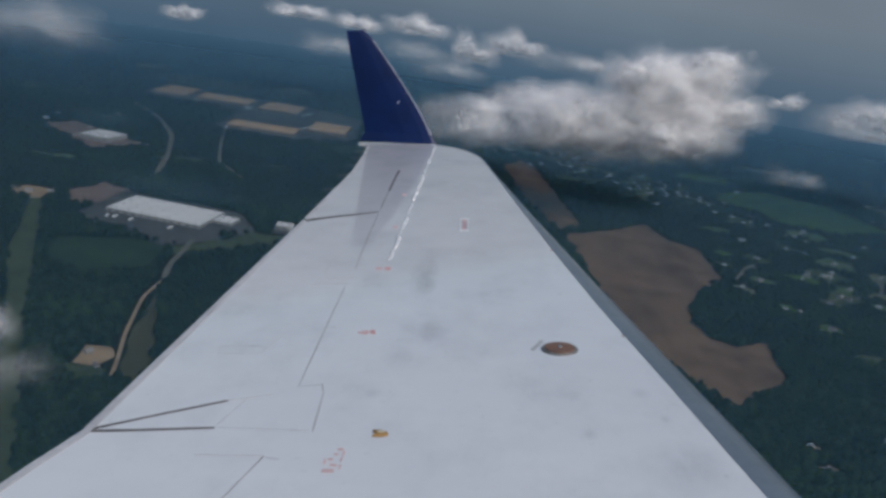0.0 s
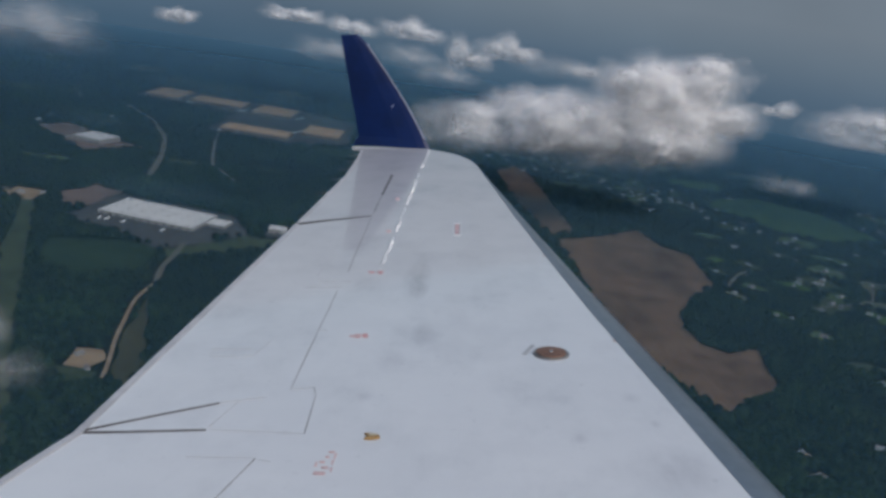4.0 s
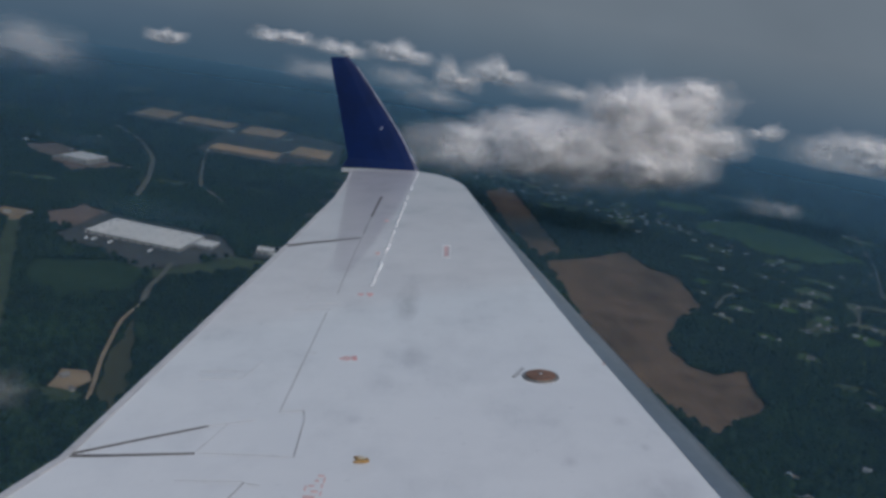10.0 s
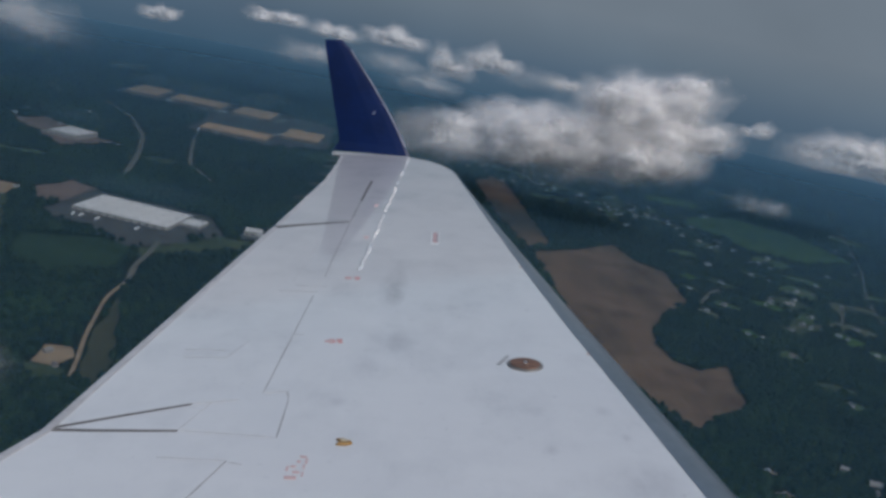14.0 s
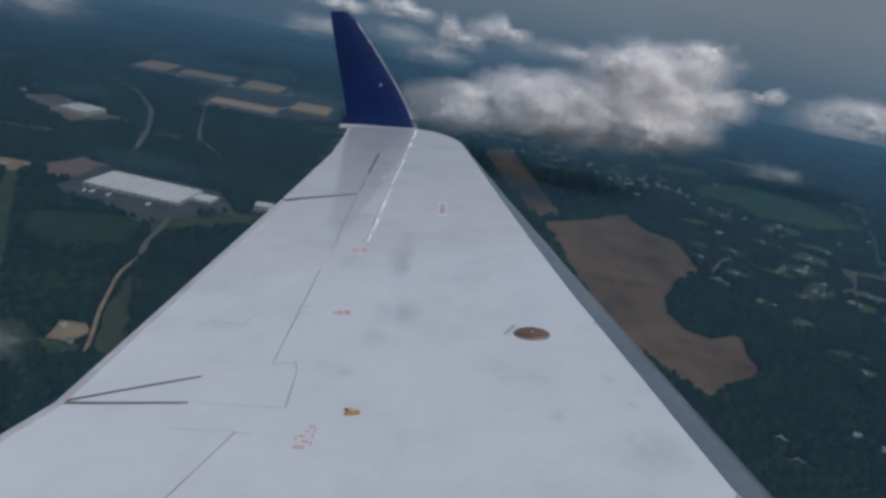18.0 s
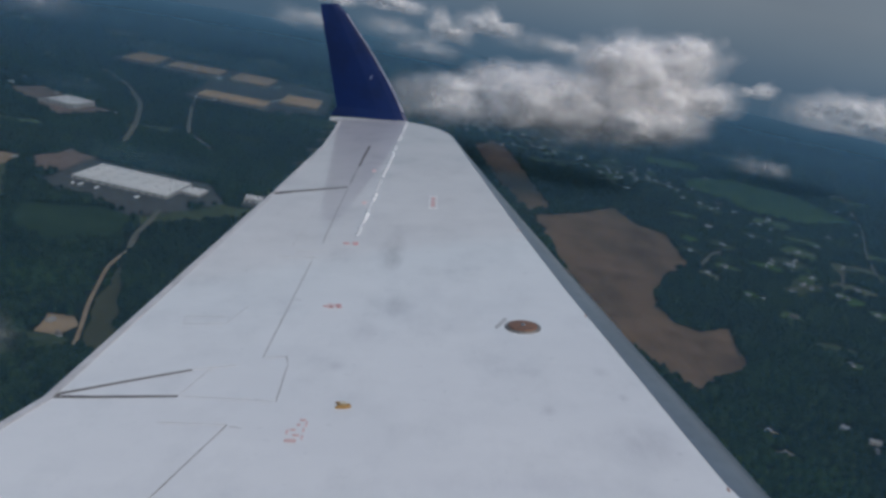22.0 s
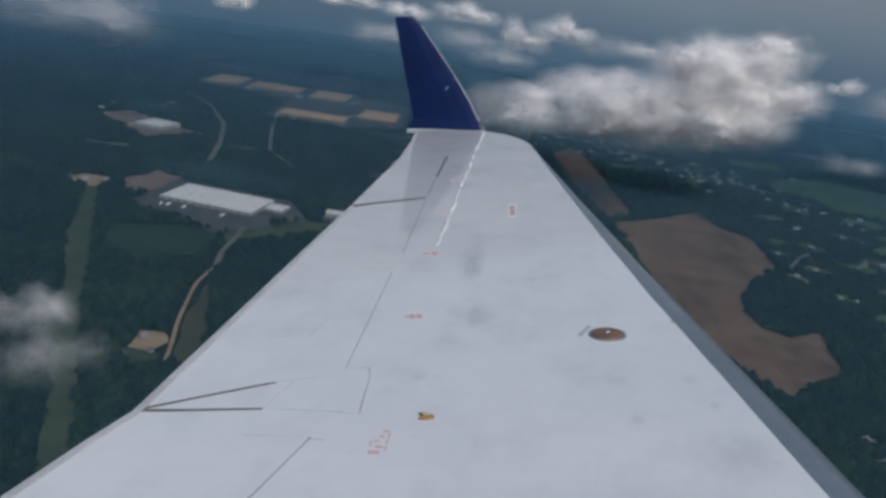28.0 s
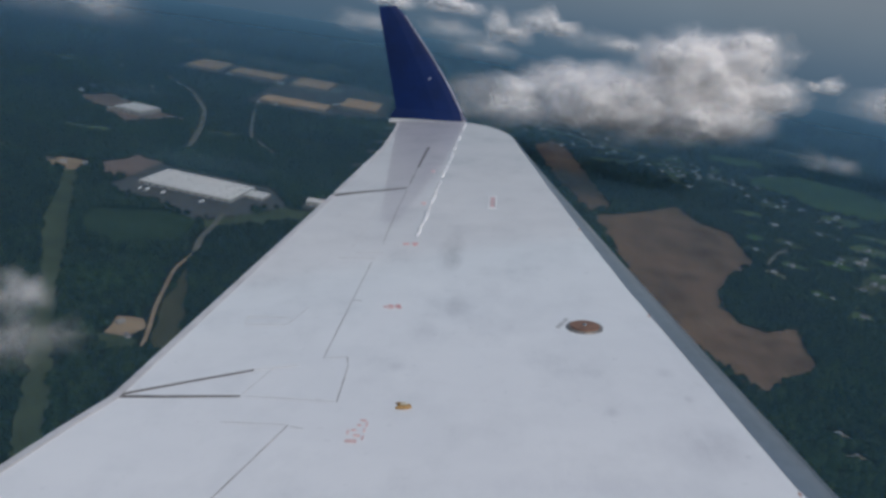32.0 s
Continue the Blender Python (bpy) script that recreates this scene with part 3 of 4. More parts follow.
ob.parent, ob.matrix_local = wing, pose(-0.366, 1.302, 0.003, rz=72)

# glossy beads added for the winglet edge's mirrored glint, with the rounded ridge beneath them
rng = random.Random(4)
bm = bmesh.new()
line = [(-0.330 - 0.058 * i / 40 + 0.004 * math.sin(i * 1.7), 8.74 - 4.44 * i / 40) for i in range(41)]
sheet(bm, band(line, 0.008), 0.0, 0.0015)
ridge = part("glint_ridge", bm, PAINT, wing, "low white ridge added to imitate a mirrored glint")
for i in range(110):
    u = i / 109
    y = 8.72 - 4.40 * u
    x = -0.330 - 0.058 * u + 0.002 * math.sin(9.1 * math.sqrt(i)) + rng.uniform(-0.004, 0.004)
    q = rng.uniform(0.005, 0.0115) * (0.75 + 0.5 * abs(math.sin(i * 0.31)))
    if rng.random() < 0.4:
        continue
    bm = bmesh.new()
    bmesh.ops.create_icosphere(bm, subdivisions=2, radius=q, matrix=Matrix.Translation((x, y, 0.001)) @ Matrix.Diagonal((1, 1.3, 1.0, 1)))
    part("glint_bead", bm, GLINT, ridge, "", True)

# winglet: lofted blade, dark blue
ROOT_F, ROOT_R = Vector((-0.340, 8.79, 0.004)), Vector((-0.995, 8.90, 0.02))
TIP_F, TIP_R = Vector((-0.993, 9.036, 1.052)), Vector((-1.192, 9.033, 1.046))
bm = bmesh.new()
loops, FRONT = [], []
for k in range(13):
    u = k / 12
    f, r = ROOT_F.lerp(TIP_F, u), ROOT_R.lerp(TIP_R, u)
    flare = max(0.0, 1 - u / 0.10)
    f = f + Vector((0.046 * math.sin(math.pi * u ** 0.75), 0, 0))
    f = f + Vector((0.015, 0, 0)) * flare ** 2
    r = r + Vector((-0.075, 0.0, 0.0)) * flare ** 2
    if k == 12:
        f, r = f + Vector((-0.03, 0, 0.0)), r + Vector((0.006, 0, 0))
    FRONT.append(f)
    half = 0.030 * (1 - 0.55 * u) + 0.008 * flare ** 2
    ch = f - r
    loop = []
    for c in (0.0, 0.04, 0.15, 0.4, 0.7, 0.92, 1.0):
        loop.append(f - ch * c + Vector((0, -half * (2.2 * math.sqrt(c) * (1 - c) if c < 0.4 else 1.39 * (1 - c)), 0)))
    for c in (0.92, 0.7, 0.4, 0.15, 0.04):
        loop.append(f - ch * c + Vector((0, half * (2.2 * math.sqrt(c) * (1 - c) if c < 0.4 else 1.39 * (1 - c)), 0)))
    loops.append([bm.verts.new(v) for v in loop])
for a, c in zip(loops, loops[1:]):
    n = len(a)
    for i in range(n):
        bm.faces.new((a[i], a[(i + 1) % n], c[(i + 1) % n], c[i]))
bm.faces.new(loops[-1])
bm.faces.new(loops[0][::-1])
bmesh.ops.recalc_face_normals(bm, faces=bm.faces[:])
winglet = part("winglet", bm, BLUE, wing, "upright dark blue winglet")
bm = bmesh.new()
sheet(bm, [(-0.335, 8.772), (-0.60, 8.80), (-0.90, 8.865), (-1.075, 8.905), (-1.0, 8.93), (-0.6, 8.93), (-0.33, 8.85)], -0.03, 0.004)
part("winglet_fairing", bm, PAINT, wing, "white fairing under the winglet")
bm = bmesh.new()
sheet(bm, band([(0.0, -0.05), (0.06, 0.0), (0.09, 0.05)], (0.012, 0.004)), 0.0, 0.002)
ob = part("winglet_emblem", bm, plain("emblem_pale", (0.30, 0.33, 0.45), 0.4, 0.0, 20.0, 0.2), winglet, "small pale emblem stroke")
ob.matrix_local = pose(-0.70, 8.885, 0.43, rx=84, rz=3)
bm = bmesh.new()
rows_ = []
for f in FRONT[1:-1]:
    rows_.append([bm.verts.new(f + Vector(o)) for o in ((-0.012, -0.016, 0), (0.001, -0.010, 0), (0.004, 0.0, 0), (0.001, 0.010, 0))])
for r, q in zip(rows_, rows_[1:]):
    for i in range(3):
        bm.faces.new((r[i], r[i + 1], q[i + 1], q[i]))
bmesh.ops.recalc_face_normals(bm, faces=bm.faces[:])
part("winglet_leading_edge", bm, plain("dull_edge_metal", (0.20, 0.22, 0.30), 0.45, 0.7, 12.0, 0.3), winglet, "thin dull metal leading edge", True)

# ---- ground, haze, distance ----
bm = bmesh.new()
bmesh.ops.create_circle(bm, cap_ends=True, segments=96, radius=4900)
tagged(part("ground", bm, FLOOR), "dark forest floor under the woods", "ground", kind="structure")
HAZE = haze_sheet("haze_tint", 500.0, 4650.0, 0.080, 0.78)
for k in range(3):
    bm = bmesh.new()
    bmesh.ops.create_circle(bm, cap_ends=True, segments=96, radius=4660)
    ob = tagged(part("haze_tint_sheet", bm, HAZE), "thin blue tinted sheet standing in for distance haze", "haze", kind="structure")
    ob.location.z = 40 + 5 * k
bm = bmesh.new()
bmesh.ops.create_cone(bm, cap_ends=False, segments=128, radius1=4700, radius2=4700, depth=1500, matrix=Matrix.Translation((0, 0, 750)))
tagged(part("backdrop", bm, distance_glow()), "glowing backdrop painted as hazy distance and grey sky", "sky", kind="structure")

CLEAR = []


def patch(name, pts, mat, label, category="field", step=30, rough=5.0, seed=0, z=0.4):
    out = wander(pts, step, rough, seed)
    ob = tagged(part(name, sheet(bmesh.new(), out, -0.5, z), mat), label, category, kind="structure")
    CLEAR.append(np.array(out))
    return ob


def road(name, pts, width, mat, label, z=0.9):
    fine = []
    for p, q in zip(pts, pts[1:]):
        n = max(2, int(math.dist(p, q) / 15))
        fine += [(p[0] + (q[0] - p[0]) * i / n, p[1] + (q[1] - p[1]) * i / n) for i in range(n)]
    fine.append(pts[-1])
    for _ in range(6):
        fine = [fine[0]] + [tuple((Vector(a) + Vector(c) * 2 + Vector(d)) / 4) for a, c, d in zip(fine, fine[1:], fine[2:])] + [fine[-1]]
    ob = tagged(part(name, sheet(bmesh.new(), band(fine, width), -0.5, z), mat), label, "road", kind="structure")
    CLEAR.append(np.array(band(fine, width + 10)))
    return ob


patch("cleared_site", [(-1032, 2102), (-984, 2185), (-905, 2130), (-800, 2060), (-745, 2045), (-785, 1965), (-834, 1902), (-912, 1985), (-975, 2030)], SOIL, "bare red-brown earth round a white-roofed shed", "cleared land", 30, 8, 1)
patch("depot_yard", [(-650, 1425), (-645, 1625), (-420, 1605), (-365, 1500), (-425, 1400), (-468, 1345), (-540, 1385)], LOT, "grey yard round a white-roofed depot", "yard", 30, 4, 2)
patch("depot_verge", [(-466, 1343), (-423, 1398), (-363, 1495), (-300, 1505), (-325, 1420), (-430, 1310)], SCRUB, "pale green verge beside the depot", "grass", 20, 4, 17)
patch("bare_earth", [(-722, 1560), (-690, 1660), (-646, 1640), (-642, 1535), (-672, 1480)], SOIL, "bare red-brown earth beside the depot", "cleared land", 30, 8, 3)
patch("warehouse_yard", [(-1060, 2740), (-1075, 3000), (-640, 3010), (-400, 2900), (-352, 2480), (-520, 2370), (-720, 2390), (-740, 2700), (-890, 2730)], LOT, "asphalt yard round tan-roofed warehouses", "yard", 40, 5, 4)
patch("warehouse_lawn", [(-470, 2350), (-345, 2470), (-280, 2430), (-330, 2290)], MEADOW, "dull green grass beside the warehouses", "grass", 30, 6, 5)
patch("mast_clearing", [(-800, 1500), (-792, 1556), (-752, 1560), (-724, 1515), (-745, 1478)], SAND, "pale gravel clearing in the woods", "clearing", 12, 2, 6)
patch("cut_strip", [(-752, 1490), (-726, 1490), (-610, 1232), (-526, 1043), (-465, 915), (-394, 769), (-334, 642), (-360, 638), (-420, 764), (-491, 910), (-570, 1074), (-645, 1223)], SCRUB, "long grassy cut through the woods", "clearing", 25, 2, 7)
patch("ploughed_field", [(182, 1826), (204, 1868), (280, 1931), (379, 2060), (412, 1938), (468, 1905), (478, 1690), (405, 1564), (366, 1440), (375, 1345), (412, 1322), (470, 1362), (458, 1200), (409, 1150), (360, 1085), (322, 1150), (290, 1190), (264, 1220), (226, 1465)], PLOUGH,
      "ploughed brown field among woods", "field", 20, 4, 8)
patch("ploughed_strip", [(52, 2500), (98, 2640), (140, 2560), (222, 1990), (226, 1935), (168, 1850), (119, 2081), (71, 2335)], PLOUGH, "narrow ploughed brown field", "field", 25, 5, 9)
patch("sand_pit", [(330, 3060), (440, 3200), (470, 3060), (400, 2940), (345, 2960)], SAND, "pale sandy clearing in rough grass", "clearing", 25, 8, 10)
patch("rough_grass", [(478, 3080), (470, 3190), (620, 3190), (640, 2990), (500, 2950)], LAWN, "green rough grass by the sandy clearing", "grass", 30, 8, 11)
patch("hay_meadow", [(620, 2500), (690, 2660), (830, 2760), (1000, 2680), (1080, 2430), (900, 2290), (760, 2330), (700, 2440)], HAY, "bright green meadow with houses round it", "field", 25, 6, 15)
patch("hay_meadow", [(560, 2760), (600, 2890), (740, 2930), (770, 2830), (660, 2740)], HAY, "bright green meadow with houses round it", "field", 25, 6, 16)
patch("crop_strip", [(-418, 1196), (-377, 1087), (-329, 936), (-318, 858), (-347, 888), (-379, 999), (-388, 1060), (-400, 1142)], CROP, "olive strip field beside a dirt track", "field", 20, 3, 12)
patch("crop_field", [(-616, 1310), (-520, 1362), (-462, 1350), (-446, 1240), (-518, 1165), (-590, 1215)], MEADOW, "dark green square field", "field", 20, 3, 13)
patch("farm_yard", [(-410, 952), (-384, 960), (-370, 936), (-378, 906), (-404, 904)], SAND, "pale dirt yard at the edge of the woods", "yard", 14, 1.5, 14)
patch("farm_grass", [(-412, 900), (-380, 903), (-366, 900), (-356, 872), (-398, 868)], SCRUB, "rough grass beside a dirt yard", "grass", 14, 2, 21)
rng = random.Random(21)
for k, (x, y, w, h) in enumerate([(-1250, 3350, 220, 260), (-1560, 3250, 180, 160), (-700, 3300, 240, 140), (-860, 1800, 140, 70), (-640, 1960, 150, 80), (-480, 2020, 110, 60), (930, 3180, 260, 160), (200, 3240, 220, 130),
                                  (480, 3450, 220, 150), (820, 2090, 130, 70), (1080, 2100, 170, 80), (1300, 3300, 260, 120), (560, 2130, 120, 60), (60, 3500, 240, 180), (-250, 3100, 200, 130), (1190, 2760, 190, 110),
                                  (-1320, 2560, 160, 120), (-300, 3500, 260, 160), (760, 3500, 300, 180), (1500, 2900, 220, 120), (640, 1360, 90, 50), (900, 1890, 120, 60)]):
    pts = [(x + w / 2 * math.cos(a) * rng.uniform(0.6, 1.1), y + h / 2 * math.sin(a) * rng.uniform(0.6, 1.1)) for a in [i * math.tau / 9 for i in range(9)]]
    patch("pasture", pts, PALE if y > 2800 else SCRUB if k % 3 else LAWN, "dull green clearing in the woods", "field", 35, 9, 30 + k)
for k, (x, y, w, h, turn) in enumerate([(40, 2900, 160, 110, -20), (150, 2760, 150, 80, -30), (260, 2870, 170, 60, -10), (330, 2690, 130, 60, -20), (430, 2760, 150, 60, -25), (500, 2600, 130, 60, -15), (380, 2530, 110, 50, 0), (560, 2450, 120, 50, -20), (230, 2600, 110, 50, -10), (470, 2330, 110, 45, 10)]):
    c, s = math.cos(radians(turn)), math.sin(radians(turn))
    pts = [(x + c * u * w / 2 - s * v * h / 2, y + s * u * w / 2 + c * v * h / 2) for u, v in ((-1, -1), (0, -0.8), (1, -1), (1, 1), (0, 0.8), (-1, 1))]
    patch("village_green", pts, SCRUB, "pale grass between village houses", "grass", 30, 9, 60 + k)

rng = random.Random(5)
for k in range(46):
    u = rng.random()
    x, y, w = 20 + 620 * u + rng.gauss(0, 50), 2850 - 430 * u + rng.gauss(0, 120), rng.uniform(20, 48)
    patch("lawn", [(x + w * math.cos(a) * rng.uniform(0.6, 1), y + w * math.sin(a) * rng.uniform(0.6, 1)) for a in [i * math.tau / 6 for i in range(6)]], rng.choice((SCRUB, LAWN, LAWN)),
          "pale lawn between village houses", "grass", 20, 4, 200 + k)
rng = random.Random(63)
for k, (x, y, r) in enumerate([(773, 1963, 50), (717, 1842, 44), (655, 1790, 40), (552, 1725, 34), (505, 1640, 26), (646, 2250, 50), (796, 2230, 54), (590, 1900, 36), (560, 1560, 30), (610, 1480, 28), (850, 1900, 46), (690, 2040, 44), (640, 1290, 24),
                               (700, 1700, 42), (770, 1660, 40), (735, 1765, 36), (820, 1740, 44), (660, 1640, 30), (800, 1590, 34), (500, 1800, 28), (520, 1890, 30), (430, 1000, 13), (436, 952, 12)]):
    patch("house_yard", [(x + r * math.cos(a) * rng.uniform(0.55, 1.25), y + 1.25 * r * math.sin(a) * rng.uniform(0.55, 1.25)) for a in [i * math.tau / 9 for i in range(9)]], (SAND if y < 1100 else (LAWN, SCRUB, HAY, LAWN, PALE, SCRUB)[k % 6]),
          "uneven mown yard round a house in the woods", "yard", 12, 4 if y > 1100 else 2, 300 + k)
rng = random.Random(91)
for k in range(80):
    y = rng.uniform(1500, 4100)
    x, w = rng.uniform(-0.5, 0.52) * y, rng.uniform(12, 34) * (0.6 + y / 2600)
    if (-1100 < x < 520 and 1000 < y < 3050) or (540 < x < 1100 and 1570 < y < 1800) or (600 < x < 1120 and 2250 < y < 2800):
        continue
    patch("clearing", [(x + w * math.cos(a) * rng.uniform(0.5, 1), y + w * math.sin(a) * rng.uniform(0.6, 1)) for a in [i * math.tau / 7 for i in range(7)]], rng.choice((SCRUB, LAWN, PALE, MEADOW)),
          "small grassy clearing in the woods", "clearing", 18, 4, 400 + k)
road("access_road", [(-1000, 2560), (-880, 2420), (-760, 2200), (-690, 1980), (-640, 1770)], 12, ROAD, "pale curved gravel road through the woods")
road("depot_road", [(-440, 1400), (-431, 1329), (-428, 1254), (-412, 1203)], 9, ROAD, "pale gravel road from the depot")
road("mast_track", [(-1180, 1680), (-960, 1590), (-790, 1530)], 8, ROAD, "faint dirt track to the clearing")
road("woodland_track", [(-690, 2400), (-655, 2262), (-580, 1990), (-480, 1850)], 9, ROAD, "faint dirt track by the warehouses")
road("farm_track", [(-412, 1203), (-416, 1130), (-398, 1063), (-388, 1006), (-365, 933), (-352, 880)], 4.5, SAND, "pale dirt track beside a strip field")
road("yard_lane", [(640, 1640), (690, 1690), (745, 1720), (800, 1760), (850, 1900)], 6, ROAD, "narrow lane between house yards")
road("village_road", [(500, 1700), (560, 1840), (660, 1900), (760, 1960), (900, 2010)], 8, ROAD, "narrow pale road past scattered houses")
road("village_street", [(0, 2900), (180, 2790), (360, 2650), (520, 2520), (660, 2400)], 8, ROAD, "village street between houses")
road("country_lane", [(1320, 3300), (1180, 2760), (1080, 2380), (960, 2040), (900, 1800)], 8, ROAD, "narrow country lane")


# ---- buildings ----
def warehouse(name, label, w, d, h, roof_mat, lights, docks):
    top = tagged(new(name), label, "warehouse")
    side = TANWALL if roof_mat == TANROOF else WALLGREY
    part("wall", box(bmesh.new(), -w / 2, w / 2, -d / 2, d / 2, 0, h), side, top)
    part("roof", box(bmesh.new(), -w / 2 + 0.6, w / 2 - 0.6, -d / 2 + 0.6, d / 2 - 0.6, h - 0.4, h + 0.5), roof_mat, top)
    for sx, sy, lw, ld in ((0, -1, w, 0.6), (0, 1, w, 0.6), (-1, 0, 0.6, d), (1, 0, 0.6, d)):
        cx, cy = sx * (w / 2 - 0.3), sy * (d / 2 - 0.3)
        part("parapet", box(bmesh.new(), cx - lw / 2, cx + lw / 2, cy - ld / 2, cy + ld / 2, h, h + 1.0), side, top)
    nx, ny = lights
    for i in range(nx):
        for j in range(ny):
            x, y = -w / 2 + w * (i + 0.5) / nx, -d / 2 + d * (j + 0.5) / ny
            part("roof_vent", box(bmesh.new(), x - 1.6, x + 1.6, y - 1.6, y + 1.6, h + 0.5, h + 1.9, 0.2), WALLGREY, top)
    for i in range(docks):
        x = -w / 2 + w * (i + 0.5) / docks
        part("dock_door", box(bmesh.new(), x - 1.7, x + 1.7, -d / 2 - 0.15, -d / 2 + 0.05, 0.4, min(4.4, h - 0.8)), GAP, top)
    return top


def place(ob, x, y, turn, z=0.4):
    ob.matrix_world = pose(x, y, z, rz=turn)
    CLEAR.append(np.array([(x - 30, y - 30), (x + 30, y - 30), (x + 30, y + 30), (x - 30, y + 30)]))
    return ob


place(warehouse("white_warehouse", "white-roofed warehouse on bare earth", 70, 78, 9, WHITEROOF, (2, 3), 5), -862, 2040, -12)
place(warehouse("white_depot", "long white-roofed depot in a grey yard", 168, 104, 5, WHITEROOF, (7, 4), 12), -528, 1526, -6)
place(warehouse("depot_annex", "low white annex in a depot yard", 34, 40, 4, WHITEROOF, (2, 2), 3), -424, 1532, -6)
place(warehouse("tan_warehouse", "tan-roofed warehouse in an asphalt yard", 98, 176, 7, TANROOF, (3, 5), 6), -985, 2868, 2)
place(warehouse("tan_warehouse", "long tan-roofed warehouse in an asphalt yard", 160, 118, 7, TANROOF, (6, 3), 10), -822, 2856, 1)
place(warehouse("tan_warehouse", "tan-roofed warehouse in an asphalt yard", 116, 160, 7, TANROOF, (4, 4), 7), -645, 2850, 1)
place(warehouse("tan_warehouse", "long tan-roofed warehouse in an asphalt yard", 180, 96, 7, TANROOF, (6, 3), 10), -605, 2470, 2)
place(warehouse("tan_warehouse", "tan-roofed warehouse in an asphalt yard", 104, 150, 7, TANROOF, (3, 4), 6), -450, 2620, 2)
patch("factory_yard", [(-345, 1510), (-340, 1585), (-255, 1590), (-250, 1520)], LOT, "grey yard between pale sheds", "yard", 20, 4, 90, 0.35)
for k, (x, y, w, d, m) in enumerate([(-325, 1550, 30, 26, WHITEROOF), (-292, 1562, 24, 30, ROOFPALE), (-272, 1535, 18, 20, WALLGREY), (-305, 1528, 16, 14, WHITEROOF)]):
    place(warehouse("factory_shed", "small pale industrial shed among trees", w, d, 7, m, (2, 1), 3), x, y, 8)


def truck():
    top = tagged(new("truck_trailer"), "white box trailer parked in a yard", "trailer", "trailers in the yard")
    part("box_body", box(bmesh.new(), -1.3, 1.3, -6.5, 6.5, 1.1, 3.9, 0.05), WHITEROOF, top)
    part("chassis", box(bmesh.new(), -0.6, 0.6, -6.2, 6.2, 0.8, 1.1), GAP, top)
    for x in (-1.0, 1.0):
        for y in (-5.2, -4.0, 5.0):
            bm = bmesh.new()
            bmesh.ops.create_cone(bm, cap_ends=True, segments=12, radius1=0.5, radius2=0.5, depth=0.35, matrix=Matrix.Translation((x, y, 0.5)) @ Matrix.Rotation(math.pi / 2, 4, "Y"))
            part("wheel", bm, GAP, top)
    return top


first = truck()
first.matrix_world = pose(-900, 2770, 0.4, rz=10)
rng = random.Random(8)
for x, y in [(-893, 2772), (-886, 2774), (-740, 2775), (-732, 2774), (-724, 2776), (-566, 2790), (-560, 2810), (-556, 2830), (-520, 2560), (-514, 2580), (-508, 2600), (-690, 2410), (-640, 2408), (-600, 1450), (-588, 1452), (-560, 1450), (-490, 1440)]:
    copy_thing(first, pose(x, y, 0.4, rz=rng.uniform(-12, 12)))


def house(label, w, d, h, roof_mat, wall_mat):
    top = tagged(new("house"), label, "house", "houses among the trees")
    part("wall", box(bmesh.new(), -w / 2, w / 2, -d / 2, d / 2, 0, h), wall_mat, top)
    bm = bmesh.new()
    e, ridge = 0.6, h + d * 0.32
    a = [bm.verts.new(v) for v in ((-w / 2 - e, -d / 2 - e, h - 0.3), (w / 2 + e, -d / 2 - e, h - 0.3), (w / 2 + e, d / 2 + e, h - 0.3), (-w / 2 - e, d / 2 + e, h - 0.3), (-w / 2 - e, 0, ridge), (w / 2 + e, 0, ridge))]
    for f in ((0, 1, 5, 4), (2, 3, 4, 5), (3, 0, 4), (1, 2, 5), (3, 2, 1, 0)):
        bm.faces.new([a[i] for i in f])
    roof = part("roof", bm, roof_mat, top)
    part("chimney", box(bmesh.new(), w * 0.22, w * 0.22 + 1.0, -0.4, 0.6, h, ridge + 1.0), WALLGREY, roof)
    for x in (-w * 0.3, 0.0, w * 0.3):
        part("window" if x else "door", box(bmesh.new(), x - 0.6, x + 0.6, -d / 2 - 0.05, -d / 2 + 0.05, 1.0 if x else 0.0, 2.3), GLASS, top)
    return top


KINDS = [house("pale-walled house with a dark shingle roof", 17, 11, 5.5, ROOFDARK, HOUSEWALL), house("white house with a pale metal roof", 15, 10, 5, ROOFPALE, HOUSEWALL),
         house("long low white building among trees", 26, 12, 4.5, ROOFPALE, HOUSEWALL)]
spots = [(773, 1963, 1), (717, 1842, 2), (552, 1725, 0), (505, 1662, 1), (671, 1820, 2), (509, 2679, 0), (807, 3055, 0), (796, 2260, 1), (646, 2470, 0), (426, 1005, 1), (430, 955, 0), (-400, 935, 1), (-378, 905, 0),
         (710, 1790, 0), (740, 1880, 1), (1010, 2750, 0), (560, 1800, 1), (940, 2240, 2), (1110, 2540, 0), (880, 2790, 1), (690, 2330, 0), (560, 1010, 0), (540, 1060, 1), (600, 940, 0), (580, 1560, 1), (-740, 1540, 1), (-930, 2120, 1), (640, 1300, 0), (650, 2255, 1), (592, 1905, 0), (556, 1565, 1), (612, 1485, 0), (852, 1905, 1), (566, 1034, 2), (694, 2044, 0), (700, 1705, 1), (772, 1664, 0), (738, 1768, 1), (822, 1745, 0), (800, 1594, 1), (662, 1645, 0), (655, 1795, 1), (712, 1690, 0), (760, 1675, 1), (502, 1804, 1)]
rng = random.Random(77)
for i in range(64):
    u = rng.random()
    x, y = 20 + 620 * u + rng.gauss(0, 40), 2850 - 430 * u + rng.gauss(0, 95)
    spots.append((x, y, rng.choice((0, 1, 1, 1, 2))))
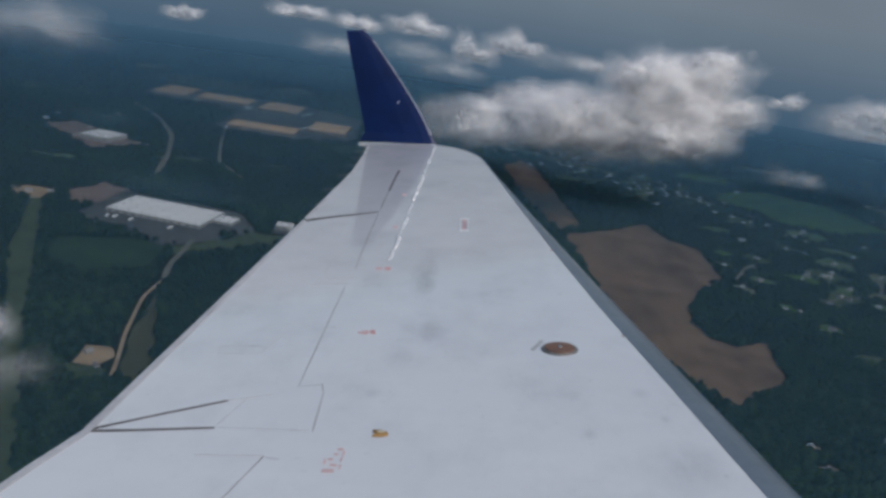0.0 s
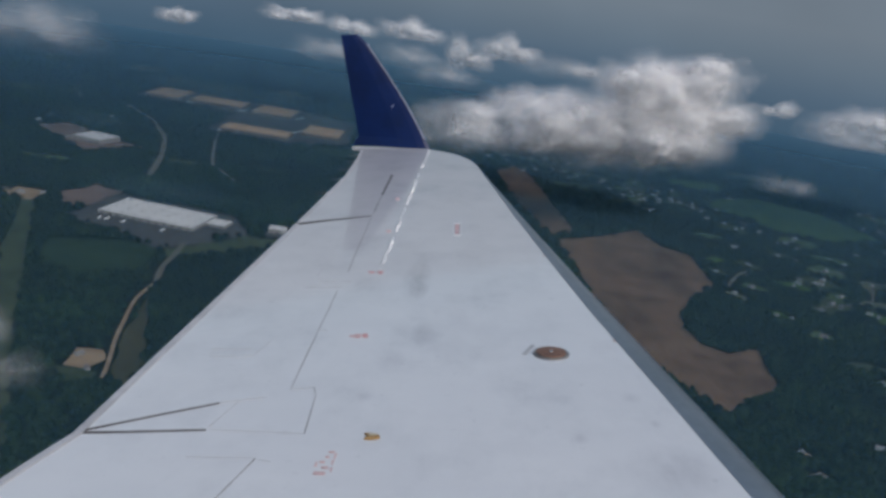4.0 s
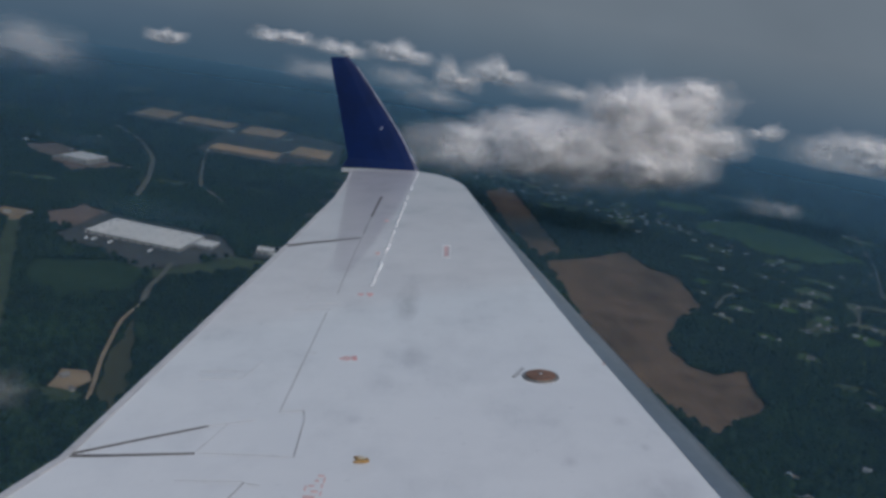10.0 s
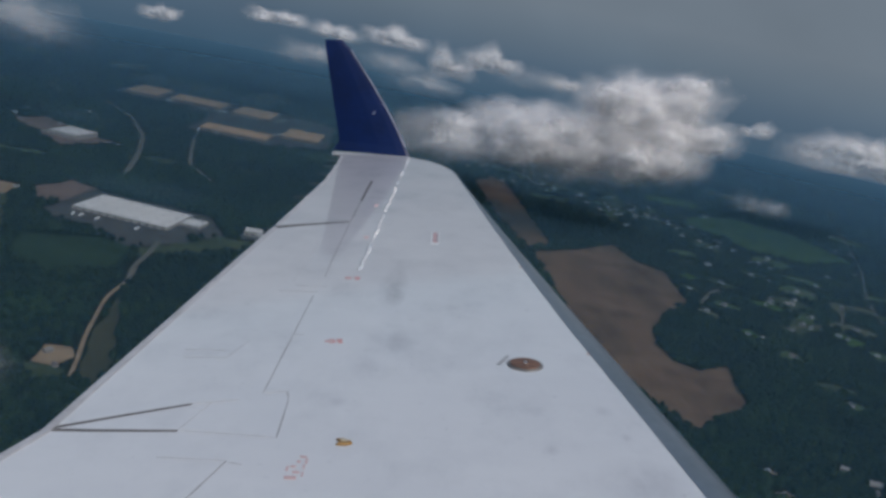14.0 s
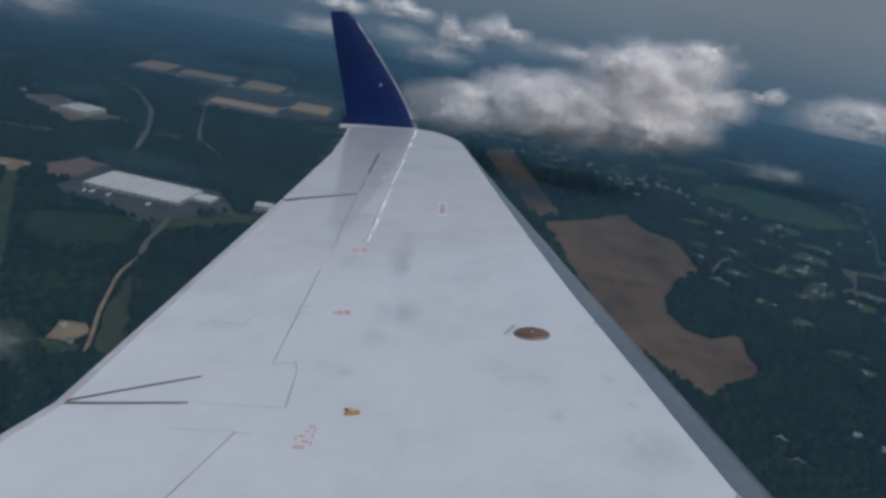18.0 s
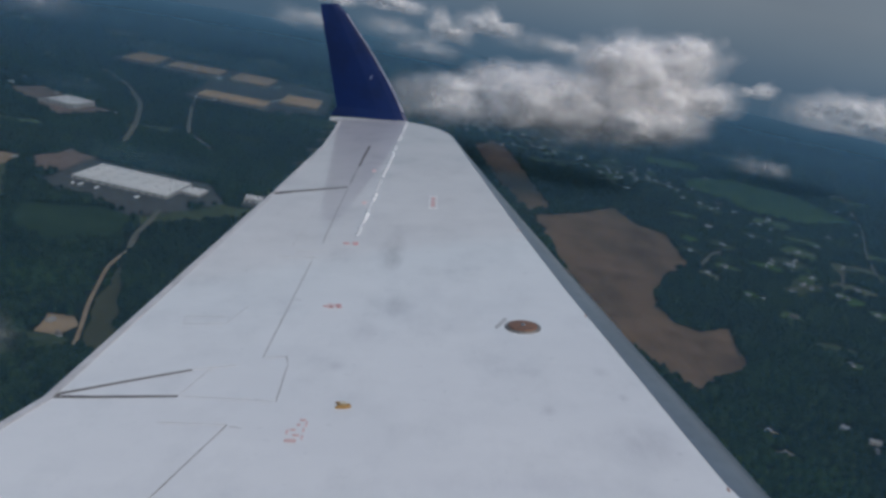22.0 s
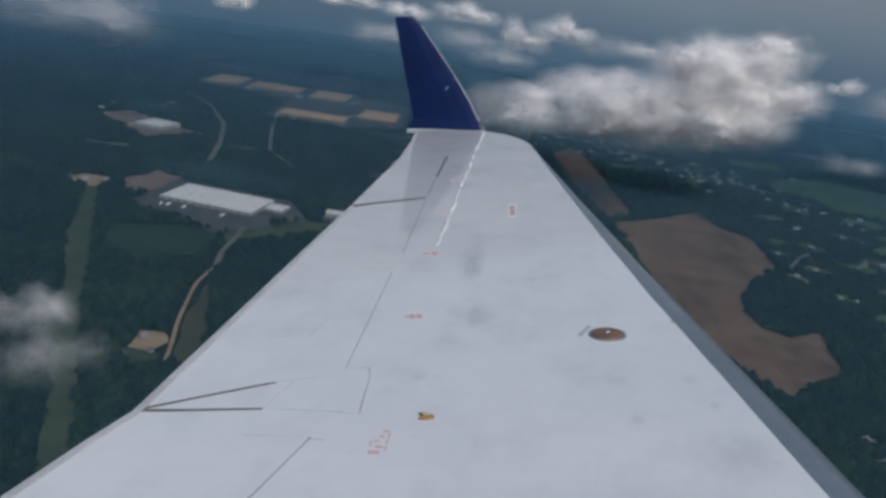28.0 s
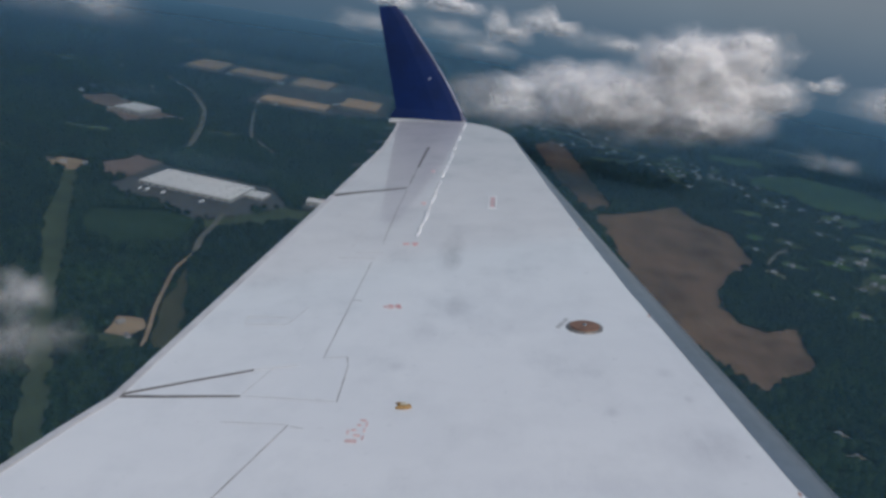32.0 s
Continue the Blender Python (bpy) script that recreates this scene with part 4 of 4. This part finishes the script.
for i in range(16):
    spots.append((rng.uniform(520, 1100), rng.uniform(1760, 2280), rng.choice((0, 1, 1))))
for i in range(34):
    y = rng.uniform(1900, 3900)
    spots.append((rng.choice((rng.uniform(0.24, 0.5), rng.uniform(-0.5, -0.40))) * y, y, rng.choice((0, 1, 2))))
for k, (x, y, kind) in enumerate(spots):
    m = pose(x, y, 0.2, rz=rng.uniform(-70, 70)) @ Matrix.Scale(rng.uniform(0.62, 0.95), 4)
    if k < 3:
        ob = KINDS[kind]
        if ob.location.length == 0:
            ob.matrix_world = m
            CLEAR.append(np.array([(x - 13, y - 13), (x + 13, y - 13), (x + 13, y + 13), (x - 13, y + 13)]))
            continue
    copy_thing(KINDS[kind], m)
    CLEAR.append(np.array([(x - 13, y - 13), (x + 13, y - 13), (x + 13, y + 13), (x - 13, y + 13)]))

# mast in the clearing
mast = tagged(new("mast_hut"), "small pale hut in a gravel clearing", "hut")
part("wall", box(bmesh.new(), -6, 6, -4, 4, 0, 4), WALLGREY, mast)
part("roof", box(bmesh.new(), -6.5, 6.5, -4.5, 4.5, 4, 4.6, 0.2), ROOFPALE, mast)
mast.matrix_world = pose(-770, 1522, 0.4, rz=20)


# ---- woods ----
def inside(px, py, poly):
    hit = np.zeros(len(px), bool)
    lo, hi = poly.min(0), poly.max(0)
    near = np.where((px > lo[0]) & (px < hi[0]) & (py > lo[1]) & (py < hi[1]))[0]
    x, y = px[near], py[near]
    inn = np.zeros(len(near), bool)
    for (ax, ay), (cx, cy) in zip(poly, np.roll(poly, -1, 0)):
        if ay == cy:
            continue
        inn ^= ((ay > y) != (cy > y)) & (x < (cx - ax) * (y - ay) / (cy - ay) + ax)
    hit[near] = inn
    return hit


def woods(name, label, y0, y1, step, size, tall, seed):
    rs = np.random.RandomState(seed)
    xs, ys = np.meshgrid(np.arange(-0.62 * y1 - 100, 0.62 * y1 + 160, step), np.arange(y0, y1, step))
    px, py = xs.ravel() + rs.uniform(-0.48, 0.48, xs.size) * step, ys.ravel() + rs.uniform(-0.48, 0.48, xs.size) * step
    ok = (px > -0.62 * py - 100) & (px < 0.62 * py + 160)
    px, py = px[ok], py[ok]
    ok = np.ones(len(px), bool)
    for poly in CLEAR:
        ok &= ~inside(px, py, poly)
    px, py = px[ok], py[ok]
    n, sides = len(px), 6
    big = rs.lognormal(0.0, 0.25, n)
    r, h = size * big, tall * (0.7 + 0.3 * big) * rs.uniform(0.8, 1.2, n)
    a0 = rs.uniform(0, 6.28, n)
    v = np.zeros((n, 2 * sides + 1, 3))
    for k in range(sides):
        a = a0 + k * math.tau / sides
        for ringno, (rr, zz) in enumerate(((1.0, 0.40), (0.66, 0.78))):
            q = rr * r * rs.uniform(0.75, 1.2, n)
            b = a + ringno * 0.4
            v[:, ringno * sides + k] = np.stack([px + q * np.cos(b), py + q * np.sin(b), h * zz * rs.uniform(0.9, 1.08, n)], 1)
    v[:, -1] = np.stack([px + rs.uniform(-0.2, 0.2, n) * r, py + rs.uniform(-0.2, 0.2, n) * r, h], 1)
    f = []
    for k in range(sides):
        k2 = (k + 1) % sides
        f += [(k, k2, sides + k2), (k, sides + k2, sides + k), (sides + k, sides + k2, 2 * sides)]
    f = np.array(f)
    faces = (f[None] + (np.arange(n) * (2 * sides + 1))[:, None, None]).reshape(-1)
    me = bpy.data.meshes.new(name)
    me.vertices.add(n * (2 * sides + 1))
    me.vertices.foreach_set("co", v.reshape(-1))
    me.loops.add(len(faces))
    me.loops.foreach_set("vertex_index", faces.astype(np.int32))
    me.polygons.add(len(faces) // 3)
    me.polygons.foreach_set("loop_start", np.arange(0, len(faces), 3, dtype=np.int32))
    me.update(calc_edges=True)
    me.materials.append(WOODS)
    return tagged(new(name, me), label, "woods", kind="stuff")


woods("near_woods", "dense dark green broadleaf woods", 560, 2000, 9.0, 5.6, 10.5, 1)
woods("far_woods", "dark blue-green woods far off in haze", 2000, 4600, 17.0, 10.5, 8.5, 2)


# ---- clouds ----
def cloud(label, at, size, seed, shells, lobes=16, detail=5, flat=0.45, puff=0.16, spread=0.36, turn=0.0, tilt=0.0, core=0.48, heaps=((0.0, 0.0, 0.0, 1.0),), category="cloud"):
    """Heaps of lobes, each one uneven outline in nested shells; size: half width, half depth, half height. heaps: centre and scale, in parts of the size."""
    bm = bmesh.new()
    bmesh.ops.create_icosphere(bm, subdivisions=detail, radius=1.0)
    d = np.array([v.co for v in bm.verts])
    tri = np.array([[v.index for v in f.verts] for f in bm.faces])
    bm.free()
    verts, faces, mats = [], [], []
    n, k, base = len(d), len(shells), 0
    for h, (hx, hy, hz, hs) in enumerate(heaps):
        rs = np.random.RandomState(seed + 100 * h)
        c = rs.uniform(-1, 1, (lobes, 3)) * (0.62, 0.5, 0.38)
        c[:, 2] = np.abs(c[:, 2]) * (1 - 0.6 * np.abs(c[:, 0])) - 0.1
        rad = rs.uniform(0.30, 0.52, lobes) * (0.7 if core < 0.4 else 1.0)
        bud = rs.normal(0, 1, (lobes * 5, 3))
        bud /= np.linalg.norm(bud, axis=1)[:, None]
        c = np.concatenate([c, np.repeat(c, 5, 0) + bud * np.repeat(rad, 5)[:, None] * 0.78])
        rad = np.concatenate([rad, np.repeat(rad, 5) * rs.uniform(0.22, 0.42, lobes * 5)])
        r = np.full(n, core)
        for ci, ri in zip(c, rad):
            b = d @ ci
            disc = b * b - (ci @ ci - ri * ri)
            t = np.where(disc > 0, b + np.sqrt(np.maximum(disc, 0)), 0)
            r = (r ** 12 + np.maximum(t, 0) ** 12) ** (1 / 12)
        shift = seed + 31 * h
        low = np.array([noise.fractal(Vector(x * rr) * 2.3 + Vector((shift * 3.7, 0, 0)), 0.8, 2.1, 3) for x, rr in zip(d, r)])
        fine = np.array([noise.fractal(Vector(x * rr) * 7.0 + Vector((shift * 1.7, 5, 0)), 0.7, 2.2, 4) for x, rr in zip(d, r)])
        for s in range(k):
            u = s / (k - 1)
            rr = r * (1 + puff * low + 0.06 * (0.3 - np.abs(fine))) * (1.0 + spread * (0.5 - u))
            rr = rr * (1 + 0.45 * spread / k * np.array([noise.noise(Vector(x) * 5.0 + Vector((s * 17.3, shift, 3))) for x in d * r[:, None]]))
            v = d * rr[:, None]
            v[:, 2] = np.where(v[:, 2] < -flat * 0.5, -flat * 0.5 + (v[:, 2] + flat * 0.5) * 0.6, v[:, 2])
            verts.append((v * hs + (hx, hy, hz)) * np.array(size))
            faces.append(tri + base)
            mats.append(np.full(len(tri), s))
            base += n
    me = bpy.data.meshes.new("cloud")
    verts, faces = np.concatenate(verts), np.concatenate(faces)
    me.vertices.add(len(verts))
    me.vertices.foreach_set("co", verts.reshape(-1))
    me.loops.add(faces.size)
    me.loops.foreach_set("vertex_index", faces.reshape(-1).astype(np.int32))
    me.polygons.add(len(faces))
    me.polygons.foreach_set("loop_start", np.arange(0, faces.size, 3, dtype=np.int32))
    for m in shells:
        me.materials.append(m)
    me.update(calc_edges=True)
    me.polygons.foreach_set("material_index", np.concatenate(mats).astype(np.int32))
    me.polygons.foreach_set("use_smooth", np.ones(len(faces), bool))
    ob = tagged(new("cloud", me), label, category, "clouds round the aircraft")
    ob.matrix_world = pose(*at, ry=tilt, rz=turn)
    return ob


cloud("large bright cumulus cloud with a grey underside", (292, 1972, 254), (216, 140, 182), 8, SHELLS, lobes=12, detail=5, puff=0.18, spread=0.72, flat=1.0, tilt=-10, core=0.4,
      heaps=((0.0, 0.05, -0.2, 0.66), (0.46, 0.05, 0.30, 0.52), (0.70, -0.1, -0.05, 0.44), (-0.42, 0.0, -0.1, 0.52), (0.12, -0.1, 0.38, 0.44), (-0.80, 0.1, -0.25, 0.36), (0.30, -0.3, -0.35, 0.5), (0.74, 0.0, 0.52, 0.26)))
cloud("soft grey cloud beside a bright cumulus", (72, 2082, 183), (191, 126, 112), 21, BANK, lobes=18, spread=0.5, tilt=-10)
cloud("white cumulus cloud far off", (1004, 2391, 267), (190, 126, 130), 5, SMALL, detail=6, lobes=16, core=0.36, puff=0.18, spread=0.4)
cloud("small white cumulus cloud far off", (743, 2486, 281), (56, 37, 55), 6, SMALL, detail=5, lobes=8, core=0.28, puff=0.2, spread=0.5)
cloud("small white cumulus cloud far off", (-277, 2984, 302), (113, 74, 83), 7, SMALL, detail=5, lobes=8, core=0.28, puff=0.2, spread=0.5)
cloud("small white cumulus cloud far off", (-113, 2991, 244), (102, 67, 98), 8, SMALL, detail=5, lobes=8, core=0.28, puff=0.2, spread=0.5)
cloud("small white cumulus cloud far off", (33, 2995, 288), (102, 67, 93), 9, SMALL, detail=5, lobes=8, core=0.28, puff=0.2, spread=0.5)
cloud("small white cumulus cloud far off", (-460, 2960, 287), (80, 53, 68), 10, SMALL, detail=5, lobes=8, core=0.28, puff=0.2, spread=0.5)
cloud("small white cumulus cloud far off", (-633, 2928, 295), (109, 72, 58), 11, SMALL, detail=5, lobes=8, core=0.28, puff=0.2, spread=0.5)
cloud("small white cumulus cloud far off", (-967, 2832, 242), (62, 40, 54), 12, SMALL, detail=5, lobes=8, core=0.28, puff=0.2, spread=0.5)
cloud("small white cumulus cloud far off", (290, 2980, 266), (54, 36, 48), 18, SMALL, detail=5, lobes=8, core=0.28, puff=0.2, spread=0.5)
cloud("faint grey cloud scrap over woods", (-262, 2880, 228), (88, 58, 57), 30, VEIL, detail=4, spread=0.6)
cloud("faint grey cloud scrap over woods", (-507, 2845, 205), (105, 69, 67), 31, VEIL, detail=4, spread=0.6)
cloud("faint grey cloud scrap over woods", (-149, 2884, 183), (105, 69, 63), 32, VEIL, detail=4, spread=0.6)
cloud("faint grey cloud scrap over woods", (187, 2888, 263), (105, 69, 63), 34, VEIL, detail=4, spread=0.6)
cloud("faint grey cloud scrap over woods", (626, 1880, 175), (60, 40, 54), 13, VEIL, detail=5, lobes=7, core=0.36, puff=0.2, spread=0.7)
cloud("grey cloud bank with a ragged edge", (-1044, 2035, 210), (181, 120, 104), 14, VEIL, lobes=18, spread=0.6)
cloud("thin ragged grey cloud wisp close below", (-268, 475, 200), (40, 26, 40), 15, WISP, lobes=10, spread=0.8, puff=0.25, core=0.4, heaps=((0.0, 0.0, -0.45, 0.62), (0.35, 0.0, 0.05, 0.52), (-0.3, 0.1, 0.45, 0.5), (0.1, 0.0, 0.75, 0.35)))
